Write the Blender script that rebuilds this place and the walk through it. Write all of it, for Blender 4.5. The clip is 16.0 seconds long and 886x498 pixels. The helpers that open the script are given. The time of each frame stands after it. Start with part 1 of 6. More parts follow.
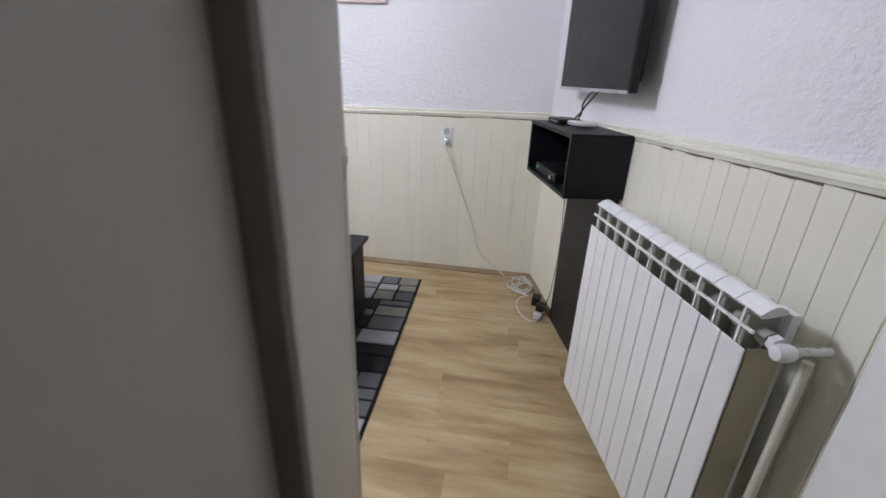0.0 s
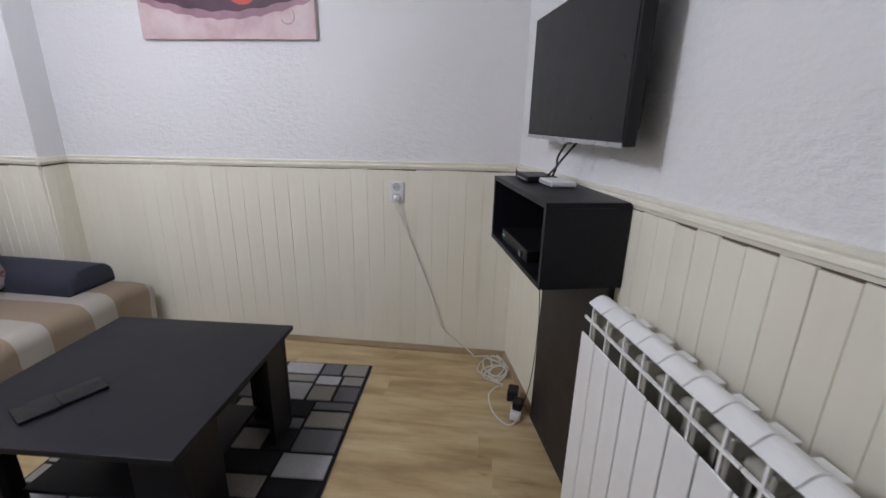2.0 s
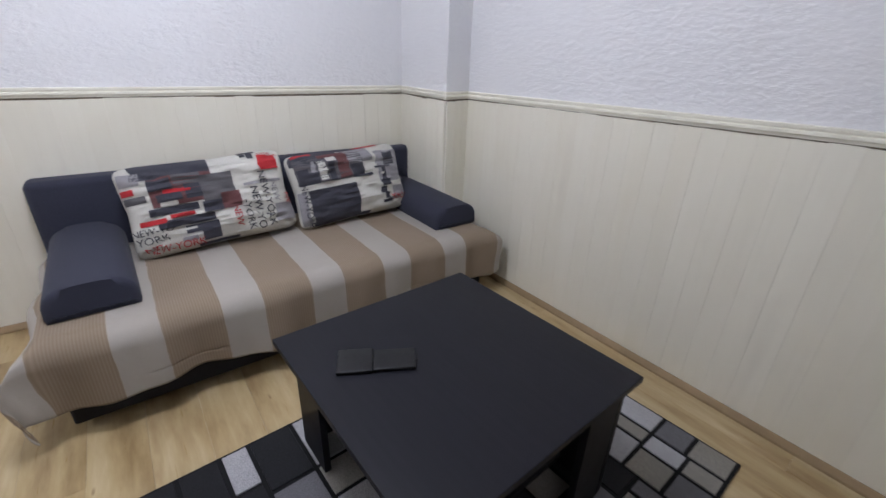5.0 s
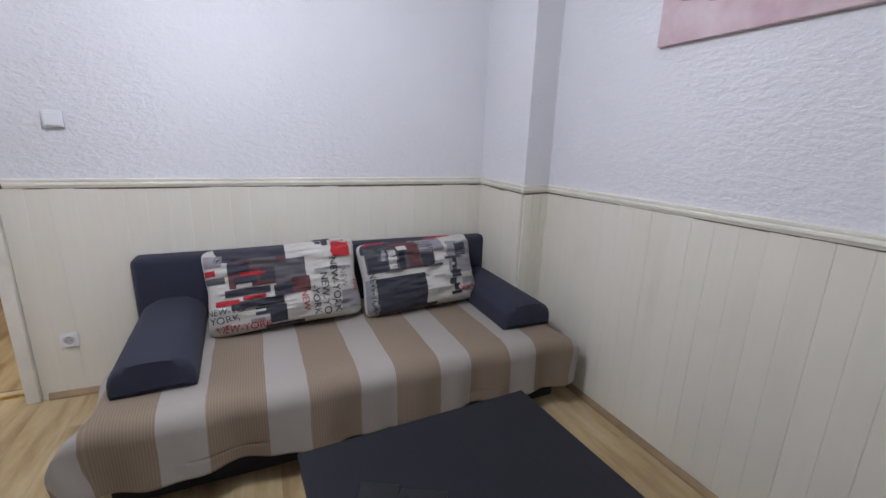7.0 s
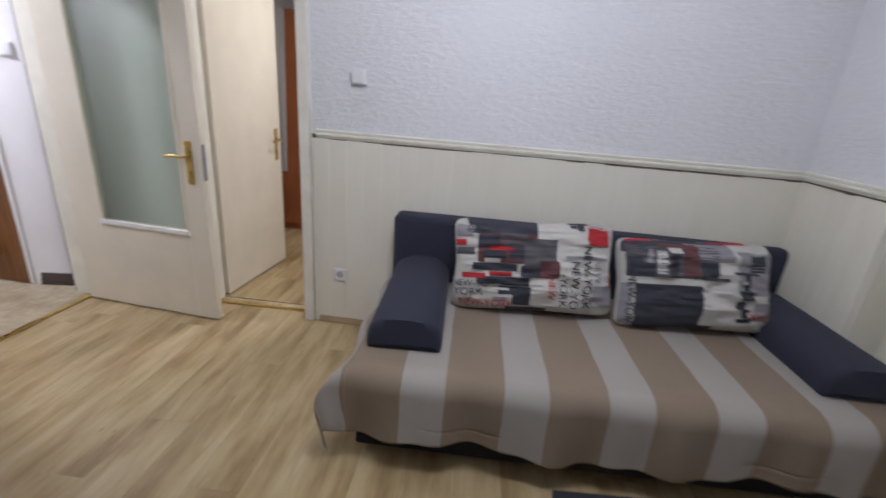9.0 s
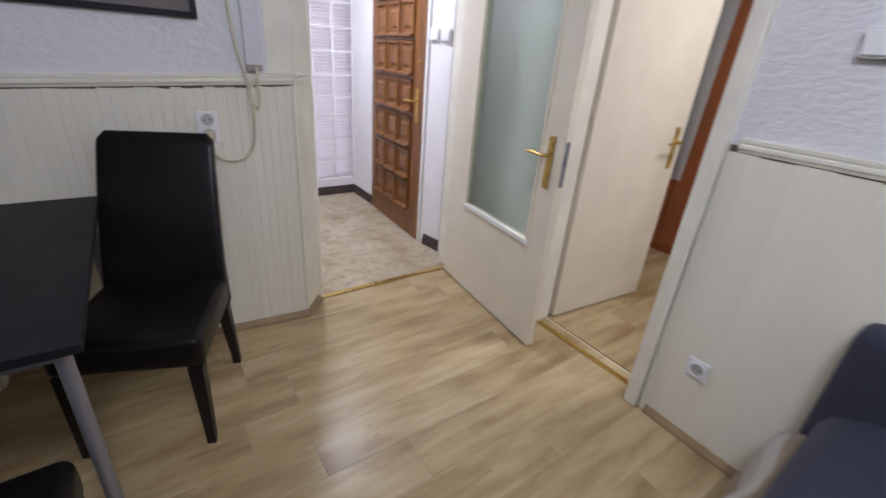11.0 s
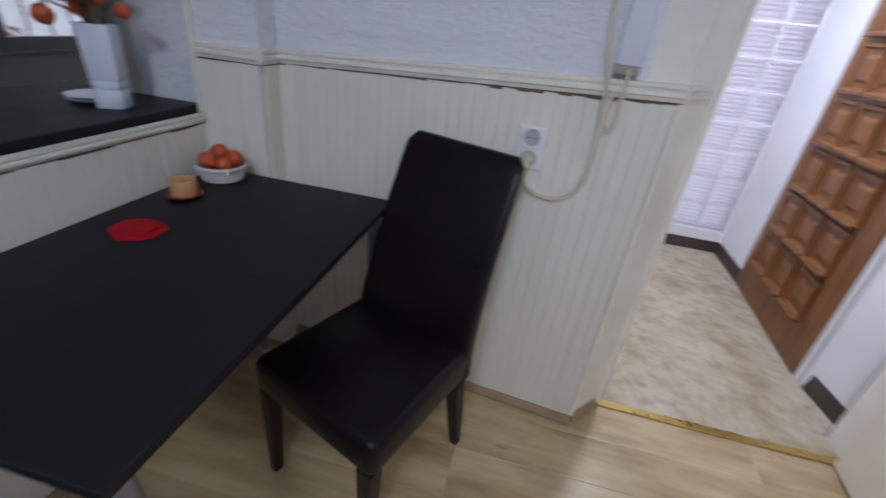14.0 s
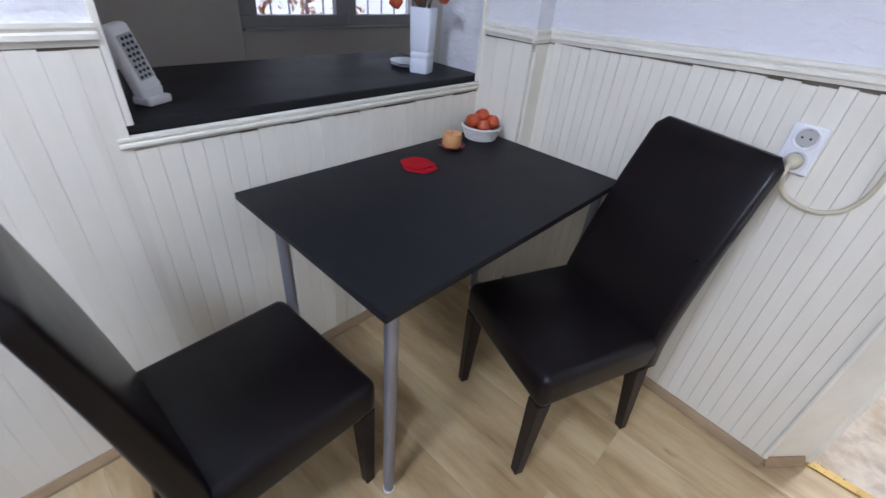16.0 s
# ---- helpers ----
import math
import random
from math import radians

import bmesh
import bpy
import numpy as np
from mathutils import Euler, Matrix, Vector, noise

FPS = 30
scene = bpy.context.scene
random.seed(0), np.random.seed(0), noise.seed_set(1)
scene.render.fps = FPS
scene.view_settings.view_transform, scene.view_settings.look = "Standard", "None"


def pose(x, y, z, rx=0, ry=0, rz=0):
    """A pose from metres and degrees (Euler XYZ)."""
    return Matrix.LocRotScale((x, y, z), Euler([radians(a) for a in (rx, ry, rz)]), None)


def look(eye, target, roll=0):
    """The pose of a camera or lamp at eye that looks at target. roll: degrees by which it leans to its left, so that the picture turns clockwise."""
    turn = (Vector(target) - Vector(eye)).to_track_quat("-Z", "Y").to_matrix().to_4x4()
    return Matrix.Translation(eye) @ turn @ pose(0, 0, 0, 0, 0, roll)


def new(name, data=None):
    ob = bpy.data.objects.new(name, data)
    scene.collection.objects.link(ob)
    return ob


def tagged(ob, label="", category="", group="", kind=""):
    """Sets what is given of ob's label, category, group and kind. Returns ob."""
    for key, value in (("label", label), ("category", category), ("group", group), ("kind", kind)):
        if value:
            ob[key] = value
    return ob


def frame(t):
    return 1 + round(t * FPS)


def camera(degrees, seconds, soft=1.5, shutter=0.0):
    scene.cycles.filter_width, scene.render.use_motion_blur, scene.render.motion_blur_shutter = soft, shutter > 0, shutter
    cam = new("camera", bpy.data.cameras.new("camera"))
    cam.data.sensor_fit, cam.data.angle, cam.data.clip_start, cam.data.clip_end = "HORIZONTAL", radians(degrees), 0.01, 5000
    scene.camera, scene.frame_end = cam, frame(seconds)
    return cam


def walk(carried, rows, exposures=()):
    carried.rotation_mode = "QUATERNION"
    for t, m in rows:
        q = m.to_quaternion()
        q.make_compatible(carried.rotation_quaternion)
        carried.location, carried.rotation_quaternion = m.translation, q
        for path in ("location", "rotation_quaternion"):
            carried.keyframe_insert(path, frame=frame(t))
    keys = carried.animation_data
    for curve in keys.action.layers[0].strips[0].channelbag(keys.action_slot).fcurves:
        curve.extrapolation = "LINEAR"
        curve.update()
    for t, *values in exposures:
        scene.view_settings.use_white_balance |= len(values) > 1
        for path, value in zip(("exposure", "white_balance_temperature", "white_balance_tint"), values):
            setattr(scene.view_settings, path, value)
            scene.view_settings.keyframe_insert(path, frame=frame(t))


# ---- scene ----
cam = camera(92.7, 16.0, soft=1.5, shutter=0.5)
PATH = [
    (0, (0.693, 0.411, 1.431), (0.398, 2.241, 0.68), 2.3),
    (0.3, (0.747, 0.538, 1.418), (0.456, 2.373, 0.677), 0.7),
    (0.5, (0.769, 0.607, 1.434), (0.429, 2.445, 0.723), 0.6),
    (0.8, (0.813, 0.695, 1.438), (0.423, 2.542, 0.779), -1.0),
    (1, (0.809, 0.725, 1.444), (0.432, 2.575, 0.785), -1.6),
    (1.5, (0.783, 0.889, 1.431), (0.509, 2.763, 0.788), -0.3),
    (2, (0.746, 1.015, 1.458), (0.539, 2.918, 0.878), 1.3),
    (2.5, (0.711, 1.131, 1.456), (0.378, 3.035, 0.939), 1.7),
    (3, (0.676, 1.364, 1.417), (-0.035, 3.104, 0.735), -0.2),
    (3.5, (0.646, 1.501, 1.399), (-0.325, 3.077, 0.643), -0.0),
    (4, (0.561, 1.549, 1.397), (-0.625, 2.935, 0.576), 0.2),
    (4.3, (0.467, 1.571, 1.379), (-0.821, 2.861, 0.557), 0.9),
    (4.5, (0.413, 1.589, 1.401), (-0.926, 2.82, 0.57), 1.1),
    (5, (0.292, 1.608, 1.387), (-1.16, 2.711, 0.566), 2.0),
    (7.5, (0.195, 1.818, 1.458), (-1.612, 2.545, 1.002), 2.0),
    (8, (0.176, 1.801, 1.432), (-1.674, 2.356, 0.913), 2.1),
    (8.3, (0.095, 1.762, 1.407), (-1.782, 2.095, 0.802), 2.3),
    (8.5, (0.04, 1.713, 1.395), (-1.845, 1.913, 0.759), 3.0),
    (9, (-0.147, 1.59, 1.394), (-2.035, 1.481, 0.743), 4.6),
    (9.5, (-0.283, 1.492, 1.373), (-2.098, 1.064, 0.65), 5.5),
    (10, (-0.519, 1.436, 1.378), (-2.146, 0.572, 0.599), 5.0),
    (12.5, (-1.164, 0.933, 1.359), (-1.558, -0.822, 0.484), 6.2),
    (13, (-1.197, 0.766, 1.342), (-1.453, -1.008, 0.454), 6.7),
    (13.5, (-1.178, 0.599, 1.336), (-1.286, -1.178, 0.423), 7.7),
    (14, (-1.149, 0.53, 1.336), (-0.832, -1.204, 0.39), 6.8),
    (14.5, (-1.225, 0.506, 1.376), (-0.39, -1.011, 0.375), 5.9),
    (15, (-1.26, 0.512, 1.374), (-0.179, -0.817, 0.342), 4.4),
    (15.2, (-1.259, 0.524, 1.37), (-0.153, -0.762, 0.31), 3.9),
    (15.5, (-1.211, 0.609, 1.349), (-0.13, -0.672, 0.257), 4.7),
    (16, (-1.196, 0.703, 1.357), (-0.096, -0.548, 0.251), 5.5),
]
walk(cam, [(t, look(eye, target, roll)) for t, eye, target, roll in PATH],
     [(0, 0.38, 5850, 13), (1.5, 0.0, 6000, 13), (3.0, 0.02, 6020, 13), (5.0, -0.02, 5850, 13), (7.5, -0.34, 5800, 15), (8.5, -0.50, 5800, 14), (9.0, -0.46, 5850, 14), (9.5, -0.42, 5900, 14), (10.0, -0.40, 5900, 14), (12.5, -0.40, 5400, 16), (14.0, -0.40, 5300, 15), (15.0, 0.02, 5250, 15), (16.0, 0.42, 5250, 15)])

# ---- world and lights ----
world = bpy.data.worlds.new("sky")
scene.world = world
world.use_nodes = True
_sky = world.node_tree.nodes.new("ShaderNodeTexSky")
_sky.sky_type, _sky.sun_disc = "NISHITA", False
_sky.sun_elevation, _sky.sun_rotation = radians(35), radians(120)
_bg = world.node_tree.nodes["Background"]
_bg.inputs["Strength"].default_value = 0.14
world.node_tree.links.new(_sky.outputs[0], _bg.inputs["Color"])


def area_light(name, m, size, watts, colour):
    data = bpy.data.lights.new(name, "AREA")
    data.shape, data.size, data.energy, data.color = "DISK", size, watts, colour
    ob = new(name, data)
    ob.matrix_world = m
    return ob


LIVING_LAMP = (-0.98, 1.64, 2.36)
HALL_LAMP = (-1.90, -1.75, 2.42)
_bulb = bpy.data.lights.new("living_light", "POINT")
_bulb.energy, _bulb.shadow_soft_size, _bulb.color = 66, 0.20, (0.97, 0.97, 1.0)
new("living_light", _bulb).location = LIVING_LAMP
area_light("hall_light", look(HALL_LAMP, (-1.90, -1.75, 0)), 0.22, 36, (0.98, 0.97, 1.0))
area_light("bedroom_light", look((-3.35, 0.9, 2.42), (-3.35, 0.9, 0)), 0.35, 27, (1.0, 0.93, 0.85))

# ---- materials ----


class Mat:
    """A node material with a few shorthands."""

    def __init__(self, name, colour=(0.8, 0.8, 0.8), rough=0.5, metal=0.0, spec=0.5):
        self.m = bpy.data.materials.new(name)
        self.m.use_nodes = True
        self.n, self.l = self.m.node_tree.nodes, self.m.node_tree.links
        self.b = self.n["Principled BSDF"]
        self.b.inputs["Base Color"].default_value = (*colour, 1)
        self.b.inputs["Roughness"].default_value = rough
        self.b.inputs["Metallic"].default_value = metal
        self.b.inputs["Specular IOR Level"].default_value = spec
        self.colour = colour
        self.coord = None

    def add(self, kind, **values):
        node = self.n.new(kind)
        for k, v in values.items():
            node.inputs[k.replace("_", " ")].default_value = v
        return node

    def place(self, scale=(1, 1, 1), out="Object"):
        t = self.n.new("ShaderNodeTexCoord")
        mp = self.n.new("ShaderNodeMapping")
        mp.inputs["Scale"].default_value = scale
        self.l.new(t.outputs[out], mp.inputs["Vector"])
        return mp.outputs["Vector"]

    def world_place(self, scale=(1, 1, 1)):
        g = self.n.new("ShaderNodeNewGeometry")
        mp = self.n.new("ShaderNodeMapping")
        mp.inputs["Scale"].default_value = scale
        self.l.new(g.outputs["Position"], mp.inputs["Vector"])
        return mp.outputs["Vector"]

    def noise(self, vec, scale, detail=4.0, rough=0.55):
        node = self.add("ShaderNodeTexNoise", Scale=scale, Detail=detail, Roughness=rough)
        self.l.new(vec, node.inputs["Vector"])
        return node.outputs["Fac"]

    def ramp(self, fac, *stops):
        node = self.n.new("ShaderNodeValToRGB")
        els = node.color_ramp.elements
        while len(els) < len(stops):
            els.new(0.5)
        for e, (p, c) in zip(els, stops):
            e.position, e.color = p, (*c, 1)
        self.l.new(fac, node.inputs["Fac"])
        return node.outputs["Color"]

    def mix(self, fac, a, b, blend="MIX"):
        node = self.n.new("ShaderNodeMix")
        node.data_type, node.blend_type = "RGBA", blend
        for sock, v in ((node.inputs[0], fac), (node.inputs[6], a), (node.inputs[7], b)):
            if isinstance(v, (int, float)):
                sock.default_value = v
            elif isinstance(v, tuple):
                sock.default_value = (*v, 1)
            else:
                self.l.new(v, sock)
        return node.outputs[2]

    def base(self, colour):
        self.l.new(colour, self.b.inputs["Base Color"])
        return self

    def vary(self, vec, scale, amount):
        """Gentle mottling of the plain colour."""
        f = self.noise(vec, scale)
        c = self.colour
        lo, hi = tuple(v * (1 - amount) for v in c), tuple(min(1, v * (1 + amount)) for v in c)
        col = self.ramp(f, (0.3, lo), (0.7, hi))
        self.base(col)
        return col

    def rough_from(self, fac, a, b):
        node = self.n.new("ShaderNodeMapRange")
        node.inputs["To Min"].default_value, node.inputs["To Max"].default_value = a, b
        self.l.new(fac, node.inputs["Value"])
        self.l.new(node.outputs[0], self.b.inputs["Roughness"])

    def bump(self, height, strength, distance):
        node = self.add("ShaderNodeBump", Strength=strength, Distance=distance)
        self.l.new(height, node.inputs["Height"])
        old = self.b.inputs["Normal"].links
        if old:
            self.l.new(old[0].from_socket, node.inputs["Normal"])
        self.l.new(node.outputs[0], self.b.inputs["Normal"])

    def random(self):
        return self.n.new("ShaderNodeObjectInfo").outputs["Random"]


def plain(name, colour, rough=0.5, metal=0.0, grain=60, amount=0.06, bump=0.1, spec=0.5):
    a = Mat(name, colour, rough, metal, spec)
    v = a.place()
    a.vary(v, grain * 0.15, amount)
    f = a.noise(v, grain)
    a.bump(f, bump, 0.001)
    a.rough_from(f, max(0.02, rough - 0.08), min(1, rough + 0.1))
    return a.m


def make_plaster():
    a = Mat("textured_white_plaster", (0.80, 0.79, 0.80), 0.85, 0, 0.25)
    v = a.world_place()
    big = a.noise(v, 0.9)
    fine = a.noise(v, 11, 3)
    a.base(a.mix(fine, a.ramp(big, (0.3, (0.735, 0.735, 0.745)), (0.7, (0.785, 0.78, 0.785))), (0.765, 0.76, 0.765)))
    w = a.world_place((1, 1, 1.8))
    lumps = a.noise(w, 24, 4, 0.62)
    edge = a.ramp(lumps, (0.42, (0, 0, 0)), (0.60, (1, 1, 1)))
    pits = a.ramp(a.noise(a.world_place((1, 1, 1.5)), 60, 3, 0.6), (0.40, (0, 0, 0)), (0.62, (1, 1, 1)))
    patch = a.ramp(a.noise(v, 1.6, 3), (0.34, (0.22, 0.22, 0.22)), (0.60, (1, 1, 1)))
    a.bump(a.mix(1.0, edge, patch, "MULTIPLY"), 0.46, 0.006)
    a.bump(a.mix(1.0, pits, patch, "MULTIPLY"), 0.25, 0.003)
    a.bump(a.noise(v, 140, 3), 0.15, 0.0012)
    return a.m


def make_wainscot():
    a = Mat("cream_wall_panelling", (0.74, 0.69, 0.55), 0.42, 0, 0.4)
    v = a.world_place((1, 1, 0.08))
    streak = a.noise(v, 34, 5, 0.6)
    stain = a.noise(a.world_place((1, 1, 0.6)), 2.4, 4)
    c = a.ramp(streak, (0.30, (0.785, 0.752, 0.638)), (0.55, (0.80, 0.768, 0.655)), (0.8, (0.806, 0.775, 0.664)))
    c = a.mix(a.ramp(stain, (0.52, (0, 0, 0)), (0.75, (0.35, 0.35, 0.35))), c, (0.72, 0.67, 0.53))
    runs = a.noise(a.world_place((1, 1, 0.035)), 9, 2, 0.5)
    broken = a.noise(a.world_place((1, 1, 0.5)), 3.0, 3)
    runs = a.mix(1.0, a.ramp(runs, (0.62, (0, 0, 0)), (0.70, (1, 1, 1))), a.ramp(broken, (0.48, (0, 0, 0)), (0.70, (0.26, 0.26, 0.26))), "MULTIPLY")
    c = a.mix(runs, c, (0.50, 0.45, 0.37))
    hue = a.ramp(a.random(), (0, (0.972, 0.968, 0.955)), (1, (1, 1, 1)))
    a.base(a.mix(1.0, c, hue, "MULTIPLY"))
    a.rough_from(streak, 0.34, 0.52)
    a.bump(streak, 0.12, 0.001)
    return a.m


def make_laminate():
    a = Mat("oak_laminate", (0.5, 0.36, 0.2), 0.36, 0, 0.45)
    t = a.n.new("ShaderNodeTexCoord").outputs["Object"]
    rnd = a.n.new("ShaderNodeObjectInfo").outputs["Random"]
    off = a.n.new("ShaderNodeVectorMath")
    off.operation = "MULTIPLY_ADD"
    comb = a.n.new("ShaderNodeCombineXYZ")
    for i in range(3):
        a.l.new(rnd, comb.inputs[i])
    a.l.new(comb.outputs[0], off.inputs[0])
    off.inputs[1].default_value = (37, 53, 11)
    a.l.new(t, off.inputs[2])

    def scaled(s):
        mp = a.n.new("ShaderNodeMapping")
        mp.inputs["Scale"].default_value = s
        a.l.new(off.outputs[0], mp.inputs["Vector"])
        return mp.outputs["Vector"]

    wide = a.noise(scaled((1.6, 8.5, 1)), 1.0, 5, 0.6)
    grain = a.noise(scaled((4, 60, 1)), 1.0, 4, 0.6)
    blotch = a.noise(scaled((2.0, 10, 1)), 1.0, 4, 0.6)
    specks = a.noise(scaled((9, 26, 1)), 1.0, 2, 0.4)
    knots = a.noise(scaled((2.5, 7, 1)), 1.0, 2, 0.4)
    c = a.ramp(wide, (0.32, (0.285, 0.195, 0.088)), (0.48, (0.445, 0.335, 0.172)), (0.68, (0.57, 0.465, 0.275)))
    c = a.mix(a.ramp(grain, (0.35, (0.16, 0.16, 0.16)), (0.6, (0, 0, 0))), c, (0.40, 0.275, 0.135))
    c = a.mix(a.ramp(blotch, (0.54, (0, 0, 0)), (0.72, (0.52, 0.52, 0.52))), c, (0.29, 0.185, 0.085))
    c = a.mix(a.ramp(specks, (0.73, (0, 0, 0)), (0.79, (0.6, 0.6, 0.6))), c, (0.20, 0.11, 0.05))
    c = a.mix(a.ramp(knots, (0.70, (0, 0, 0)), (0.78, (0.5, 0.5, 0.5))), c, (0.25, 0.14, 0.06))
    hue = a.ramp(rnd, (0, (0.955, 0.945, 0.93)), (1, (1.0, 1.0, 1.0)))
    a.base(a.mix(1.0, c, hue, "MULTIPLY"))
    a.rough_from(grain, 0.22, 0.38)
    a.bump(grain, 0.12, 0.0006)
    return a.m


def make_black_wood(name="black_wood_laminate", colour=(0.0095, 0.0095, 0.0135), rough=0.42):
    a = Mat(name, colour, rough, 0, 0.22)
    v = a.place((3, 60, 60))
    g = a.noise(v, 1.0, 5, 0.6)
    c = colour
    a.base(a.ramp(g, (0.3, tuple(x * 0.88 for x in c)), (0.7, tuple(x * 1.15 for x in c))))
    a.rough_from(a.noise(a.place(), 7), rough - 0.06, rough + 0.10)
    a.bump(g, 0.06, 0.0005)
    return a.m


def make_fabric(name, colour, scale=450, amount=0.25, sheen=0.06):
    a = Mat(name, colour, 0.92, 0, 0.2)
    v = a.place()
    w = a.noise(v, scale, 2)
    b = a.noise(v, 5, 4)
    lo, hi = tuple(x * (1 - amount) for x in colour), tuple(x * (1 + amount) for x in colour)
    a.base(a.mix(a.ramp(b, (0.3, (0, 0, 0)), (0.7, (0.3, 0.3, 0.3))), a.ramp(w, (0.3, lo), (0.7, hi)), hi))
    a.bump(w, 0.4, 0.0015)
    a.bump(b, 0.25, 0.006)
    a.b.inputs["Sheen Weight"].default_value = sheen
    return a.m


def make_throw():
    """Woven cotton with broad beige and pale stripes, from the cloth's own measures in metres."""
    a = Mat("striped_throw", (0.5, 0.4, 0.3), 0.95, 0, 0.15)
    uv = a.n.new("ShaderNodeUVMap").outputs[0]
    sep = a.n.new("ShaderNodeSeparateXYZ")
    a.l.new(uv, sep.inputs[0])

    def math_node(op, x, y):
        n = a.n.new("ShaderNodeMath")
        n.operation = op
        for i, v in enumerate((x, y)):
            if isinstance(v, (int, float)):
                n.inputs[i].default_value = v
            else:
                a.l.new(v, n.inputs[i])
        return n.outputs[0]

    s = math_node("ADD", sep.outputs[0], math_node("MULTIPLY", a.noise(uv, 9, 3), 0.012))
    ph = math_node("MODULO", math_node("ADD", s, 10 * 0.385 - 0.21), 0.385)
    stripe = math_node("LESS_THAN", ph, 0.165)
    rib = a.n.new("ShaderNodeTexWave")
    rib.inputs["Scale"].default_value = 30
    a.l.new(uv, rib.inputs["Vector"])
    tan = a.mix(math_node("MULTIPLY", rib.outputs["Fac"], 0.6), (0.225, 0.172, 0.118), (0.29, 0.232, 0.168))
    pale = a.mix(a.noise(uv, 300, 2), (0.335, 0.305, 0.265), (0.40, 0.37, 0.33))
    c = a.mix(stripe, tan, pale)
    c = a.mix(a.ramp(a.noise(uv, 4, 4), (0.4, (0, 0, 0)), (0.8, (0.22, 0.22, 0.22))), c, (0.30, 0.24, 0.19))
    a.base(c)
    a.bump(a.noise(uv, 380, 2), 0.35, 0.0012)
    a.bump(a.noise(uv, 6, 4), 0.4, 0.012)
    a.b.inputs["Sheen Weight"].default_value = 0.08
    return a.m


def make_leather():
    a = Mat("dark_brown_leatherette", (0.012, 0.009, 0.009), 0.36, 0, 0.21)
    v = a.place()
    g = a.n.new("ShaderNodeTexVoronoi")
    g.inputs["Scale"].default_value = 420
    a.l.new(v, g.inputs["Vector"])
    b = a.noise(v, 6, 4)
    a.base(a.ramp(b, (0.3, (0.006, 0.0045, 0.0048)), (0.7, (0.010, 0.0075, 0.0075))))
    a.rough_from(b, 0.23, 0.38)
    a.bump(g.outputs["Distance"], 0.12, 0.0008)
    a.bump(b, 0.2, 0.006)
    return a.m


def make_door_wood():
    a = Mat("varnished_pine", (0.32, 0.12, 0.03), 0.32, 0, 0.5)
    v = a.place((40, 40, 3))
    g = a.noise(v, 1.0, 5, 0.6)
    a.base(a.ramp(g, (0.3, (0.10, 0.033, 0.007)), (0.55, (0.20, 0.080, 0.018)), (0.8, (0.31, 0.145, 0.042))))
    a.rough_from(g, 0.25, 0.42)
    a.bump(g, 0.15, 0.001)
    return a.m


def make_hall_floor():
    a = Mat("marbled_beige_lino", (0.55, 0.47, 0.4), 0.45, 0, 0.4)
    v = a.world_place()
    b = a.noise(v, 4, 6, 0.65)
    f = a.noise(v, 14, 4, 0.6)
    c = a.ramp(b, (0.34, (0.33, 0.25, 0.14)), (0.5, (0.46, 0.385, 0.26)), (0.64, (0.54, 0.475, 0.345)))
    a.base(a.mix(a.ramp(f, (0.48, (0, 0, 0)), (0.70, (0.65, 0.65, 0.65))), c, (0.27, 0.21, 0.14)))
    a.bump(f, 0.1, 0.001)
    return a.m


def make_glass(name, colour, rough, ior=1.45):
    a = Mat(name, colour, rough)
    a.b.inputs["Transmission Weight"].default_value = 1.0
    a.b.inputs["IOR"].default_value = ior
    v = a.place()
    a.bump(a.noise(v, 90, 2), 0.25, 0.002)
    return a.m


def make_glow(name, colour, strength):
    a = Mat(name, colour, 0.6)
    a.b.inputs["Emission Color"].default_value = (*colour, 1)
    a.b.inputs["Emission Strength"].default_value = strength
    return a


PLASTER = make_plaster()
CREAM = make_wainscot()
CREAM_TRIM = plain("cream_painted_trim", (0.80, 0.77, 0.66), 0.4, 0, 45, 0.07, 0.15)
# dirt and the shadow line below the rail, both put into one dark brown
GAP_SHADE = plain("dirty_shaded_gap", (0.13, 0.10, 0.065), 0.8, 0, 30, 0.3, 0.2)
GROOVE = plain("groove_backing", (0.66, 0.62, 0.51), 0.7, 0, 40, 0.1, 0.1)
OAK = make_laminate()
OAK_TRIM = plain("oak_skirting", (0.33, 0.235, 0.13), 0.42, 0, 50, 0.16, 0.15)
BLACK_WOOD = make_black_wood()
BLACK_TOP = make_black_wood("black_worktop", (0.010, 0.010, 0.012), 0.48)
DARK_BOARD = make_black_wood("dark_brown_board", (0.024, 0.019, 0.019), 0.4)
GREY_FABRIC = make_fabric("charcoal_upholstery", (0.034, 0.036, 0.054))
BASE_FABRIC = make_fabric("black_sofa_base_cloth", (0.022, 0.022, 0.026))
THROW = make_throw()
LINEN = make_fabric("off_white_printed_cotton", (0.53, 0.515, 0.465), 500, 0.14)
PRINT_DARK = make_fabric("charcoal_print", (0.048, 0.048, 0.060), 500, 0.2)
PRINT_MID = make_fabric("slate_print", (0.105, 0.100, 0.105), 500, 0.2)
PRINT_GREY = make_fabric("grey_print", (0.27, 0.26, 0.27), 500, 0.2)
PRINT_RED = make_fabric("red_print", (0.42, 0.030, 0.035), 500, 0.15)
PRINT_BROWN = make_fabric("maroon_print", (0.125, 0.055, 0.055), 500, 0.2)
LEATHER = make_leather()
LEG_BLACK = make_black_wood("dark_stained_leg", (0.014, 0.010, 0.010), 0.36)
CHROME = plain("satin_chrome", (0.55, 0.56, 0.58), 0.28, 1.0, 60, 0.03, 0.03)
